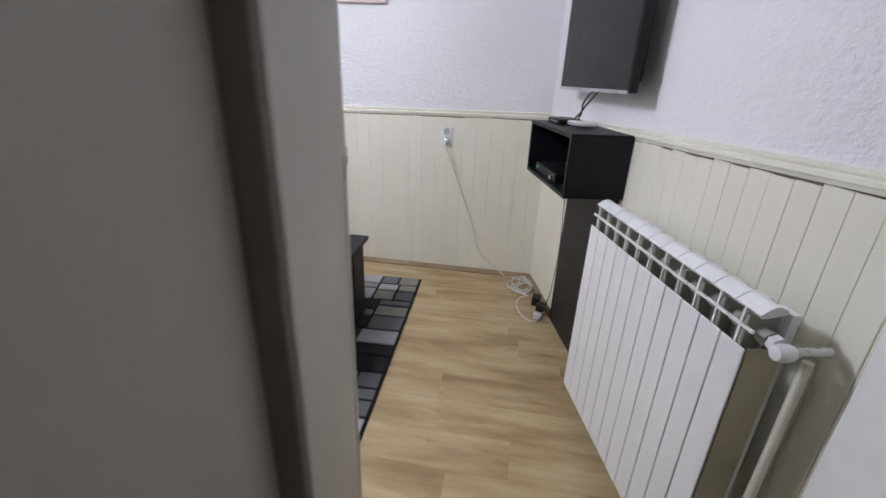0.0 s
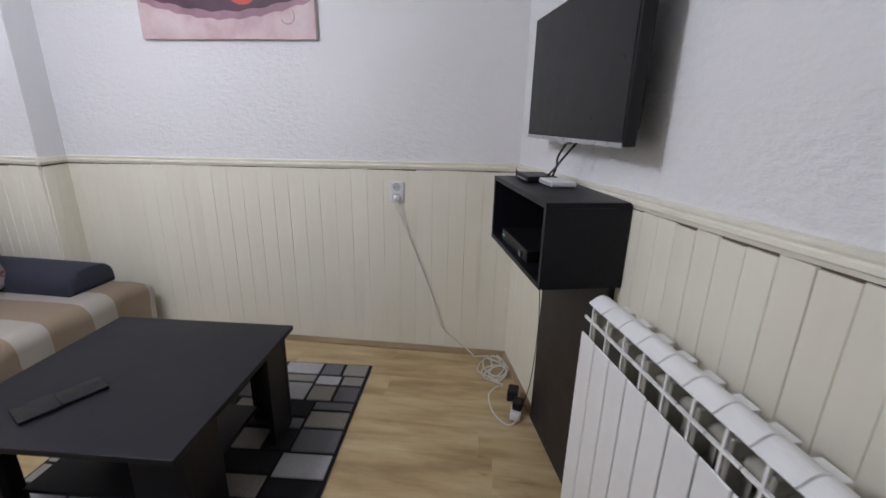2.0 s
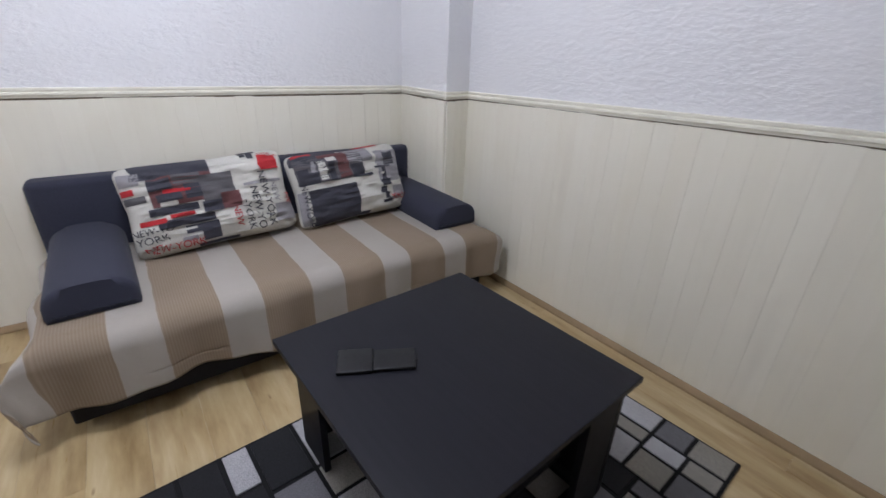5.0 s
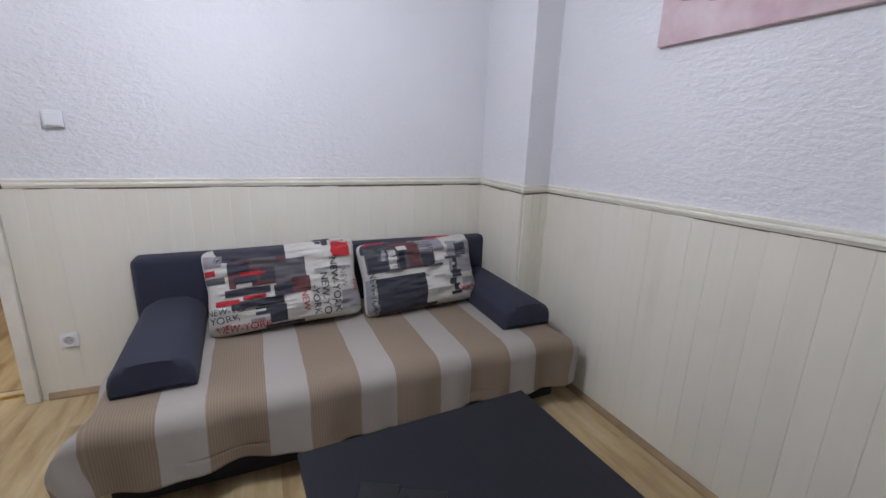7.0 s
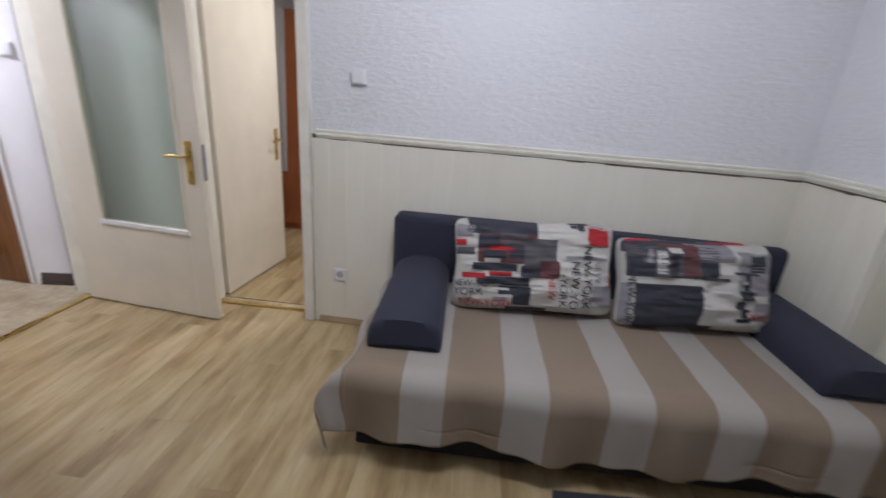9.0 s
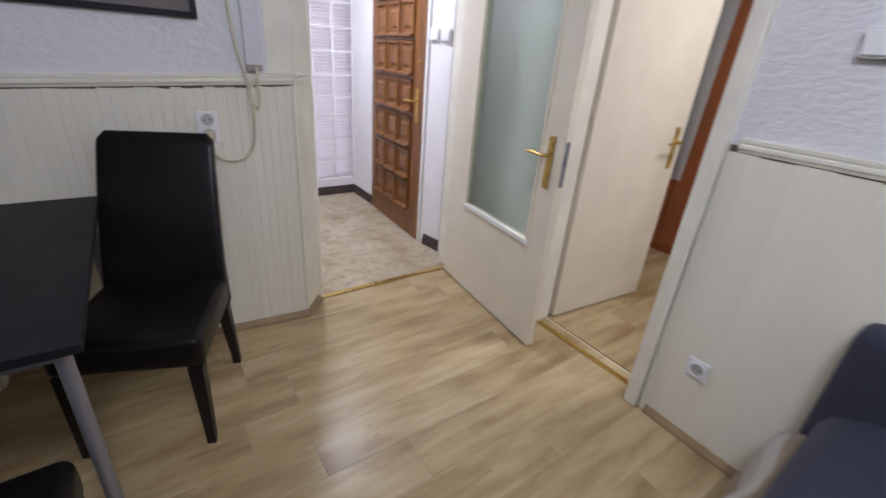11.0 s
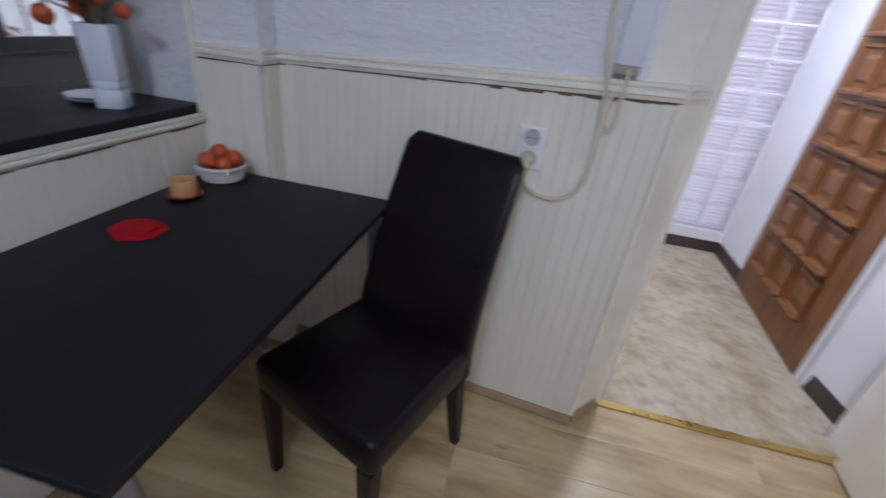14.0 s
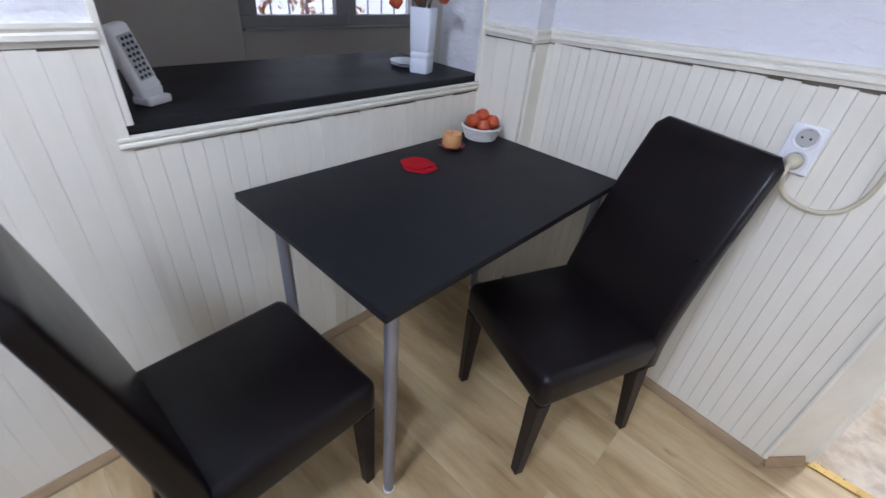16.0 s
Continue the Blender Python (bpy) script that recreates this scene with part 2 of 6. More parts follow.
STEEL = plain("grey_painted_steel", (0.30, 0.30, 0.34), 0.38, 0.6, 60, 0.05, 0.05)
BRASS = plain("polished_brass", (0.62, 0.44, 0.14), 0.28, 1.0, 60, 0.08, 0.05)
WHITE_PLASTIC = plain("white_plastic", (0.80, 0.80, 0.80), 0.35, 0, 60, 0.02, 0.03)
# white plastic darkened to grey, as the shadow in a socket's hollow
RECESS_SHADE = plain("recess_shade", (0.46, 0.45, 0.42), 0.5, 0, 60, 0.05, 0.05)
GREY_PLASTIC = plain("grey_plastic", (0.42, 0.42, 0.44), 0.42, 0, 60, 0.04, 0.04)
BLACK_PLASTIC = plain("black_plastic", (0.009, 0.009, 0.010), 0.40, 0, 60, 0.05, 0.05, 0.3)
SCREEN = plain("dark_television_screen", (0.008, 0.008, 0.009), 0.30, 0, 20, 0.02, 0.01, 0.22)
RAD_WHITE = plain("white_enamel", (0.80, 0.80, 0.79), 0.32, 0, 30, 0.03, 0.03)
# enamel darkened to grey: the shade inside the radiator is in the colour
RAD_SHADED = plain("shaded_enamel", (0.34, 0.33, 0.28), 0.6, 0, 25, 0.15, 0.1)
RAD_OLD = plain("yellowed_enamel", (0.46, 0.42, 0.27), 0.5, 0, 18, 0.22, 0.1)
DOOR_PAINT = plain("cream_door_paint", (0.77, 0.705, 0.57), 0.38, 0, 30, 0.05, 0.08)
WHITE_PAINT = plain("white_gloss_paint", (0.82, 0.81, 0.79), 0.35, 0, 40, 0.04, 0.08)
FROSTED = make_glass("frosted_glass", (0.67, 0.73, 0.63), 0.24)
BLOCK_GLASS = make_glass("glass_block", (0.90, 0.86, 0.88), 0.40)
CLEAR = make_glass("window_glass", (0.95, 0.97, 0.97), 0.0)
HALL_WALL = plain("white_hall_paint", (0.82, 0.80, 0.80), 0.75, 0, 30, 0.03, 0.25)
HALL_FLOOR = make_hall_floor()
DARK_SKIRT = plain("dark_brown_skirting", (0.055, 0.038, 0.032), 0.45, 0, 50, 0.15, 0.1)
DOOR_WOOD = make_door_wood()
WARDROBE = plain("orange_brown_veneer", (0.30, 0.095, 0.030), 0.45, 0, 30, 0.15, 0.1)
KITCHEN_WALL = plain("grey_kitchen_paint", (0.52, 0.49, 0.435), 0.7, 0, 25, 0.04, 0.15)
KITCHEN_FRAME = plain("grey_window_paint", (0.36, 0.36, 0.35), 0.45, 0, 30, 0.05, 0.1)
JAMB_PAINT = plain("grey_beige_jamb_paint", (0.68, 0.64, 0.58), 0.5, 0, 25, 0.06, 0.1)
JAMB_DARK = plain("worn_brown_jamb_edge", (0.24, 0.20, 0.17), 0.6, 0, 25, 0.12, 0.2)
CABLE_WHITE = plain("white_cable_sheath", (0.66, 0.64, 0.58), 0.45, 0, 60, 0.05, 0.05)
CABLE_OLD = plain("yellowed_cable_sheath", (0.60, 0.55, 0.40), 0.45, 0, 60, 0.06, 0.05)
RUG_LINE = make_fabric("black_rug_pile", (0.010, 0.010, 0.011), 260, 0.3)
RUG_TONES = [make_fabric("rug_pile_" + n, c, 260, 0.3) for n, c in (
    ("silver", (0.345, 0.34, 0.35)), ("grey", (0.125, 0.122, 0.13)), ("taupe", (0.225, 0.21, 0.185)), ("charcoal", (0.016, 0.016, 0.018)))]
ORANGE = plain("orange_fruit_skin", (0.46, 0.075, 0.018), 0.42, 0, 150, 0.18, 0.3)
WICKER = plain("white_wicker", (0.66, 0.63, 0.58), 0.6, 0, 80, 0.10, 0.4)
WAX = plain("amber_wax", (0.62, 0.33, 0.13), 0.4, 0, 30, 0.12, 0.1)
RED_FELT = make_fabric("red_felt", (0.33, 0.003, 0.009), 300, 0.2, 0.0)
CERAMIC = plain("white_glazed_ceramic", (0.72, 0.76, 0.82), 0.2, 0, 30, 0.03, 0.03)
STEM = plain("dry_brown_stem", (0.12, 0.085, 0.04), 0.7, 0, 60, 0.2, 0.2)

# ---- mesh helpers ----


def mesh_object(name, bm, mat, smooth=False):
    me = bpy.data.meshes.new(name)
    bmesh.ops.recalc_face_normals(bm, faces=bm.faces)
    bm.to_mesh(me)
    bm.free()
    for m in (mat if isinstance(mat, (list, tuple)) else [mat]):
        me.materials.append(m)
    if smooth:
        me.polygons.foreach_set("use_smooth", [True] * len(me.polygons))
        me.set_sharp_from_angle(angle=radians(40))
    return new(name, me)


def part(name, bm, mat, parent, label="", smooth=False, at=None):
    ob = mesh_object(name, bm, mat, smooth)
    ob.parent = parent
    if at is not None:
        ob.matrix_local = at
    if label:
        tagged(ob, label)
    return ob


def thing(name, at, label, category, group="", kind=""):
    """An Empty at a thing's base."""
    ob = new(name)
    ob.empty_display_size = 0.1
    ob.matrix_world = at
    return tagged(ob, label, category, group, kind)


def slab(x0, x1, y0, y1, z0, z1, bevel=0.0, seg=2, bm=None):
    own = bm is None
    b = bmesh.new()
    bmesh.ops.create_cube(b, size=1, matrix=Matrix.Translation(((x0 + x1) / 2, (y0 + y1) / 2, (z0 + z1) / 2)) @ Matrix.Diagonal((abs(x1 - x0), abs(y1 - y0), abs(z1 - z0), 1)))
    if bevel:
        bmesh.ops.bevel(b, geom=b.edges[:], offset=bevel, segments=seg, profile=0.5, affect="EDGES")
    return b if own else join(bm, b)


def join(bm, other, m=None):
    """Adds other to bm."""
    me = bpy.data.meshes.new("joined")
    if m is not None:
        bmesh.ops.transform(other, matrix=m, verts=other.verts)
    other.to_mesh(me)
    other.free()
    bm.from_mesh(me)
    bpy.data.meshes.remove(me)
    return bm


def prism(points, z0, z1, bevel=0.0):
    """A polygon of the plan raised from z0 to z1."""
    bm = bmesh.new()
    vs = [bm.verts.new((x, y, z0)) for x, y in points]
    f = bm.faces.new(vs)
    up = bmesh.ops.extrude_face_region(bm, geom=[f])
    bmesh.ops.translate(bm, verts=[v for v in up["geom"] if isinstance(v, bmesh.types.BMVert)], vec=(0, 0, z1 - z0))
    if bevel:
        bmesh.ops.bevel(bm, geom=bm.edges[:], offset=bevel, segments=2, profile=0.5, affect="EDGES")
    return bm


def lathe(profile, steps=32):
    """Turns (radius, z) pairs round z."""
    bm = bmesh.new()
    rings = []
    for r, z in profile:
        rings.append([bm.verts.new((r * math.cos(2 * math.pi * i / steps), r * math.sin(2 * math.pi * i / steps), z)) for i in range(steps)] if r > 1e-6 else [bm.verts.new((0, 0, z))])
    for a, b in zip(rings, rings[1:]):
        for i in range(steps):
            j = (i + 1) % steps
            if len(a) == 1 and len(b) == 1:
                continue
            if len(a) == 1:
                bm.faces.new((a[0], b[i], b[j]))
            elif len(b) == 1:
                bm.faces.new((a[i], a[j], b[0]))
            else:
                bm.faces.new((a[i], a[j], b[j], b[i]))
    return bm


def smooth_path(points, per=8):
    """A Catmull-Rom line through points."""
    p = [Vector(q) for q in points]
    p = [2 * p[0] - p[1], *p, 2 * p[-1] - p[-2]]
    out = []
    for a, b, c, d in zip(p, p[1:], p[2:], p[3:]):
        for i in range(per):
            t = i / per
            out.append(0.5 * (2 * b + (c - a) * t + (2 * a - 5 * b + 4 * c - d) * t * t + (3 * b - a - 3 * c + d) * t ** 3))
    return out + [p[-2]]


def tube(points, radius, sides=8):
    bm = bmesh.new()
    rings = []
    side = None
    for i, p in enumerate(points):
        d = (points[min(i + 1, len(points) - 1)] - points[max(i - 1, 0)]).normalized()
        if side is None:
            side = d.orthogonal().normalized()
        side = (side - d * side.dot(d)).normalized()
        other = d.cross(side)
        rings.append([bm.verts.new(p + radius * (math.cos(2 * math.pi * k / sides) * side + math.sin(2 * math.pi * k / sides) * other)) for k in range(sides)])
    for a, b in zip(rings, rings[1:]):
        for k in range(sides):
            bm.faces.new((a[k], a[(k + 1) % sides], b[(k + 1) % sides], b[k]))
    bm.faces.new(rings[0][::-1])
    bm.faces.new(rings[-1])
    return bm


def swept(profile, length):
    """A profile of (depth, height) pairs swept along x from 0 to length."""
    bm = bmesh.new()
    a = [bm.verts.new((0, d, h)) for d, h in profile]
    b = [bm.verts.new((length, d, h)) for d, h in profile]
    n = len(profile)
    for i in range(n):
        bm.faces.new((a[i], b[i], b[(i + 1) % n], a[(i + 1) % n]))
    bm.faces.new(a[::-1])
    bm.faces.new(b)
    return bm


def along(p, q, z=0.0):
    """The pose whose x runs from p to q in the plan and whose y points to the room (to the left of the way)."""
    return pose(p[0], p[1], z, 0, 0, math.degrees(math.atan2(q[1] - p[1], q[0] - p[0])))


def span(p, q):
    return math.hypot(q[0] - p[0], q[1] - p[1])


# ---- the large structure ----
HEIGHT = 2.6
RAIL_Z = 1.165
NE, N_PIER, PIER_C, PIER_W = (0.905, 3.495), (-1.975, 3.495), (-1.945, 3.292), (-2.475, 3.292)
W_JAMB, W_JAMB2, W_END = (-2.554, 0.63), (-2.565, -0.06), (-2.575, -0.875)
HALL_L, SPLAY, SE_PIER = (-1.615, -0.872), (-1.50, -0.742), (-0.245, -0.875)
E_NEAR = (1.458, 1.19)


def wall(name, p, q, thick, z0, z1, mat, label, ends=(0.0, 0.0)):
    """A straight wall whose face runs from p to q; its thickness lies to the right of the way."""
    n = span(p, q)
    ob = mesh_object(name, slab(-ends[0], n + ends[1], -thick, 0, z0, z1), mat)
    ob.matrix_world = along(p, q)
    return tagged(ob, label, "wall", kind="structure")


floor = tagged(mesh_object("floor", slab(-2.75, 2.1, -0.872, 3.7, -0.12, -0.0085), GROOVE), "light oak laminate floor of long planks", "floor", kind="structure")
tagged(mesh_object("floor_kitchen", slab(-0.1, 2.1, -2.6, -0.876, -0.12, 0.0), KITCHEN_WALL), "plain grey kitchen floor", "floor", kind="structure")
tagged(mesh_object("floor_hall", slab(-2.8, -1.2, -2.95, -0.872, -0.12, 0.002), HALL_FLOOR), "marbled beige linoleum hall floor", "floor", kind="structure")
floor_bedroom = tagged(mesh_object("floor_bedroom", slab(-5.2, -2.752, -1.0, 2.2, -0.12, -0.0085), GROOVE), "oak laminate floor of the next room", "floor", kind="structure")
tagged(mesh_object("ceiling", slab(-5.3, 2.2, -3.1, 3.75, HEIGHT, HEIGHT + 0.12), PLASTER), "plain white plaster ceiling", "ceiling", kind="structure")

wall_north = wall("wall_north", NE, (-2.7, 3.495), 0.15, -0.1, HEIGHT, PLASTER, "white textured plaster wall above cream panelling", (0.3, 0.1))
pier = tagged(mesh_object("wall_pier", prism([N_PIER, PIER_C, PIER_W, (-2.475, 3.5), (-1.98, 3.5)], -0.1, HEIGHT), PLASTER), "white plastered corner pier with cream panelling", "wall", kind="structure")
wall_west = wall("wall_west", PIER_W, W_JAMB, 0.15, -0.1, HEIGHT, PLASTER, "white textured plaster wall above cream panelling", (0.25, 0.0))
wall("wall_west_lintel", W_JAMB, W_JAMB2, 0.15, 2.06, HEIGHT, PLASTER, "white plaster above the bedroom doorway")
wall("wall_west_end", W_JAMB2, W_END, 0.15, -0.1, HEIGHT, PLASTER, "white plaster wall beside the glazed door", (0, 0.0))
wall("wall_hall_lintel", (-2.575, -0.875), HALL_L, 0.12, 2.06, HEIGHT, PLASTER, "white plaster above the hall doorway")
wall_splay = tagged(mesh_object("wall_splay", prism([HALL_L, SPLAY, (-1.40, -0.752), (-1.40, -0.99), (-1.615, -0.99)], -0.1, HEIGHT), CREAM_TRIM), "cream painted splayed door reveal", "wall", kind="structure")
wall_south = wall("wall_south", SPLAY, SE_PIER, 0.12, -0.1, HEIGHT, PLASTER, "white textured plaster wall above cream panelling", (-0.09, 0.26))
pier_south = tagged(mesh_object("wall_pier_south", prism([(-0.245, -0.872), (0.0, -0.90), (0.0, -0.778), (-0.245, -0.778)], -0.1, HEIGHT), PLASTER), "white plastered pier with cream panelling beside the hatch", "wall", kind="structure")
tagged(mesh_object("wall_hatch_reveal", slab(0.002, 0.26, -0.90, -0.80, 0.0, HEIGHT), PLASTER), "white plastered reveal of the serving hatch", "wall", kind="structure")
wall_divide = tagged(mesh_object("wall_divide_low", slab(0.0, 0.14, -0.798, 0.503, -0.1, 0.955), PLASTER), "low wall below the serving hatch with cream panelling", "wall", kind="structure")
wall_divide_n = tagged(mesh_object("wall_divide", slab(0.0, 0.33, 0.503, 1.115, -0.1, HEIGHT), [PLASTER]), "white plaster partition with cream panelling and painted end", "wall", kind="structure")
tagged(mesh_object("wall_divide_lintel", slab(0.0, 0.2, -0.798, 0.503, 2.05, HEIGHT), PLASTER), "white plaster above the serving hatch", "wall", kind="structure")
wall_east = wall("wall_east", E_NEAR, NE, 0.15, -0.1, HEIGHT, PLASTER, "white textured plaster wall above cream panelling", (0.02, 0.3))
tagged(mesh_object("wall_east_jamb", prism([(1.37, 1.185), (1.37, 0.90), (1.75, 0.90), (1.75, 1.185)], -0.1, HEIGHT, 0.004), WHITE_PAINT), "white painted end of the wall beside the kitchen opening", "wall", kind="structure")
tagged(mesh_object("wall_kitchen_east", prism([(1.9, 0.9), (1.9, -0.62), (2.05, -0.62), (2.05, 0.9)], -0.1, HEIGHT), KITCHEN_WALL), "plain grey kitchen wall", "wall", kind="structure")
tagged(mesh_object("wall_kitchen_below_window", slab(1.9, 2.05, -2.25, -0.622, -0.1, 0.90), KITCHEN_WALL), "plain grey kitchen wall below the window", "wall", kind="structure")
tagged(mesh_object("wall_kitchen_above_window", slab(1.9, 2.05, -2.25, -0.622, 1.95, HEIGHT), KITCHEN_WALL), "plain grey kitchen wall above the window", "wall", kind="structure")
tagged(mesh_object("wall_kitchen_south", slab(0.1, 2.05, -2.4, -2.252, -0.1, HEIGHT), KITCHEN_WALL), "plain grey kitchen wall", "wall", kind="structure")
tagged(mesh_object("wall_kitchen_west", slab(0.0, 0.12, -2.25, -0.905, -0.1, HEIGHT), KITCHEN_WALL), "plain grey kitchen wall", "wall", kind="structure")
tagged(mesh_object("wall_kitchen_north", slab(1.752, 2.05, 0.902, 1.05, -0.1, HEIGHT), KITCHEN_WALL), "plain grey kitchen wall", "wall", kind="structure")

# hall
tagged(mesh_object("wall_hall_west", prism([(-2.66, -0.99), (-2.605, -1.36), (-2.80, -1.36), (-2.80, -0.877), (-2.60, -0.877)], -0.1, HEIGHT), HALL_WALL), "white painted hall wall with light switches", "wall", kind="structure")
tagged(mesh_object("wall_hall_west_far", slab(-2.80, -2.66, -2.90, -2.285, -0.1, HEIGHT), HALL_WALL), "white painted hall wall", "wall", kind="structure")
tagged(mesh_object("wall_hall_west_over_door", slab(-2.80, -2.64, -2.283, -1.362, 2.08, HEIGHT), HALL_WALL), "white painted wall above the hall door", "wall", kind="structure")
tagged(mesh_object("wall_hall_behind_door", slab(-2.80, -2.72, -2.283, -1.362, -0.1, 2.078), HALL_WALL), "white painted recess behind the hall door", "wall", kind="structure")
tagged(mesh_object("wall_hall_east", slab(-1.52, -1.40, -2.95, -0.992, -0.1, HEIGHT), HALL_WALL), "white painted hall wall", "wall", kind="structure")
tagged(mesh_object("wall_hall_sill", slab(-2.66, -1.522, -2.90, -2.75, -0.1, 0.16), HALL_WALL), "white low wall below the glass blocks", "wall", kind="structure")
tagged(mesh_object("wall_hall_lintel_far", slab(-2.66, -1.522, -2.90, -2.75, 2.36, HEIGHT), HALL_WALL), "white wall above the glass blocks", "wall", kind="structure")
# added glowing sheet that lights the glass blocks from behind
tagged(mesh_object("backdrop_block_glow", slab(-3.2, -1.0, -3.30, -3.28, -0.1, 2.6), make_glow("pale_backdrop_glow", (0.95, 0.90, 0.90), 0.80).m), "pale glowing sheet added behind the glass blocks", "backdrop", kind="structure")

# bedroom beyond the second doorway
tagged(mesh_object("wall_bedroom_west", slab(-5.2, -5.05, -1.0, 2.2, -0.1, HEIGHT), HALL_WALL), "plain pale bedroom wall", "wall", kind="structure")
tagged(mesh_object("wall_bedroom_south", slab(-5.05, -2.802, -1.0, -0.86, -0.1, HEIGHT), HALL_WALL), "plain pale bedroom wall", "wall", kind="structure")
tagged(mesh_object("wall_bedroom_north", slab(-5.05, -2.75, 2.05, 2.2, -0.1, HEIGHT), HALL_WALL), "plain pale bedroom wall", "wall", kind="structure")


def rail(name, p, q, z=RAIL_Z, z2=None, ext=(0, 0), label="moulded cream dado rail", size=1.0):
    prof = [(0, -0.022), (0.012, -0.022), (0.016, -0.012), (0.022, -0.008), (0.022, 0.002), (0.015, 0.006), (0.020, 0.013), (0.020, 0.022), (0.0, 0.024)]
    bm = swept([(a, b * size) for a, b in prof], span(p, q) + ext[0] + ext[1])
    bmesh.ops.translate(bm, verts=bm.verts, vec=(-ext[0], 0, 0))
    ob = mesh_object(name, bm, CREAM_TRIM)
    ob.matrix_world = along(p, q, z) @ pose(0, 0, 0, 0, -math.degrees(math.atan2((z if z2 is None else z2) - z, span(p, q))), 0)
    return tagged(ob, label, "dado rail", kind="structure")


def baseboard(name, p, q, mat=OAK_TRIM, h=0.038, ext=(0, 0), off=0.013, label="narrow oak-coloured skirting board"):
    prof = [(0, 0.001), (0.018, 0.001), (0.018, h * 0.35), (0.011, h * 0.7), (0.006, h), (0, h)]
    bm = swept(prof, span(p, q) + ext[0] + ext[1])
    bmesh.ops.translate(bm, verts=bm.verts, vec=(-ext[0], off, 0))
    ob = mesh_object(name, bm, mat)
    ob.matrix_world = along(p, q)
    return tagged(ob, label, "skirting", kind="structure")


rail("trim_rail_north", NE, N_PIER, 1.212, 1.174, ext=(-0.02, 0))
rail("trim_rail_pier_side", N_PIER, PIER_C, z=1.175, ext=(0, 0.02))
rail("trim_rail_pier", PIER_C, PIER_W, 1.176, 1.180, ext=(0, 0))
rail("trim_rail_west", PIER_W, W_JAMB, 1.180, 1.180, ext=(-0.02, -0.06))
rail("trim_rail_south", SPLAY, SE_PIER, 1.234, 1.174)
rail("trim_rail_splay", (-1.572, -0.823), SPLAY, 1.234)
rail("trim_rail_pier_south_side", SE_PIER, (-0.245, -0.778), z=1.172, ext=(-0.02, 0.02))
rail("trim_rail_pier_south", (-0.245, -0.778), (-0.012, -0.778), z=1.172)
rail("trim_rail_divide", (0.0, 0.50), (0.0, 1.115), z=1.185, ext=(0, 0.02))
rail("trim_rail_divide_end", (0.0, 1.115), (0.396, 1.115), z=1.29, ext=(0.0, 0))
rail("trim_rail_east", E_NEAR, NE, 1.275, 1.208, ext=(0, -0.02))
baseboard("baseboard_north", NE, N_PIER)
baseboard("baseboard_pier_side", N_PIER, PIER_C, ext=(0, 0.015))
baseboard("baseboard_pier", PIER_C, PIER_W)
baseboard("baseboard_west", PIER_W, W_JAMB, ext=(0, -0.06))
baseboard("baseboard_splay", (-1.60, -0.855), SPLAY, off=0.0)
baseboard("baseboard_south", SPLAY, SE_PIER)
baseboard("baseboard_divide", (0.0, -0.778), (0.0, 1.115))
baseboard("baseboard_east", E_NEAR, NE)
baseboard("baseboard_hall_far", (-2.658, -2.75), (-1.524, -2.75), DARK_SKIRT, 0.085, label="dark brown hall skirting", off=0)
baseboard("baseboard_hall_side", (-2.66, -2.29), (-2.66, -2.75), DARK_SKIRT, 0.085, label="dark brown hall skirting", off=0)
baseboard("baseboard_hall_near", (-2.656, -1.0), (-2.612, -1.30), DARK_SKIRT, 0.085, label="dark brown hall skirting", off=0)

# the serving hatch: black worktop and its moulded edge
worktop = thing("hatch_worktop", pose(0.012, -0.797, 0.957), "black laminate worktop laid across the serving hatch", "worktop")
part("board", slab(0.004, 0.588, 0.0, 1.297, 0.0, 0.033, 0.003), BLACK_TOP, worktop)
part("edge_strip", slab(0.0, 0.0035, 0.001, 1.296, 0.001, 0.0315, 0.001), BLACK_PLASTIC, worktop, "black plastic edge strip")
rail("trim_hatch", (0.0, -0.778), (0.0, 0.53), z=0.951, size=0.68, label="moulded cream edging below the hatch")
tagged(mesh_object("trim_hatch_post", slab(-0.014, 0.0, -0.7775, -0.752, 0.97, 1.9, 0.003), CREAM_TRIM), "cream corner bead of the serving hatch", "trim", kind="structure")
tagged(mesh_object("trim_hatch_post_north", slab(-0.012, 0.004, 0.486, 0.5025, 0.992, 2.04, 0.003), CREAM_TRIM), "cream corner bead of the serving hatch", "trim", kind="structure")

# painted end of the partition, with a worn shoulder towards the kitchen
tagged(mesh_object("trim_partition_end", slab(0.332, 0.395, 0.905, 1.133, 0.0, 2.58, 0.006, 3), JAMB_PAINT), "grey-beige painted jamb at the kitchen opening", "trim", kind="structure")
tagged(mesh_object("trim_partition_shoulder", slab(0.332, 0.388, 0.893, 0.904, 0.0, 2.58, 0.003), JAMB_DARK), "worn brown shoulder of the painted jamb", "trim", kind="structure")
tagged(mesh_object("trim_partition_face", slab(0.331, 0.338, 0.503, 0.892, 0.0, 2.58), KITCHEN_WALL), "grey painted kitchen side of the partition", "trim", kind="structure")

tagged(mesh_object("trim_splay_bead", tube([Vector((SPLAY[0] + 0.004, SPLAY[1] + 0.012, 0.046)), Vector((SPLAY[0] + 0.004, SPLAY[1] + 0.012, 1.208))], 0.009, 10), CREAM_TRIM, True), "cream corner bead of the panelling at the hall doorway", "trim", kind="structure")
tagged(mesh_object("trim_splay_edge", slab(-1.632, -1.612, -0.900, -0.868, 0.0, 2.06, 0.004), CREAM_TRIM), "cream rounded edge of the hall doorway", "trim", kind="structure")

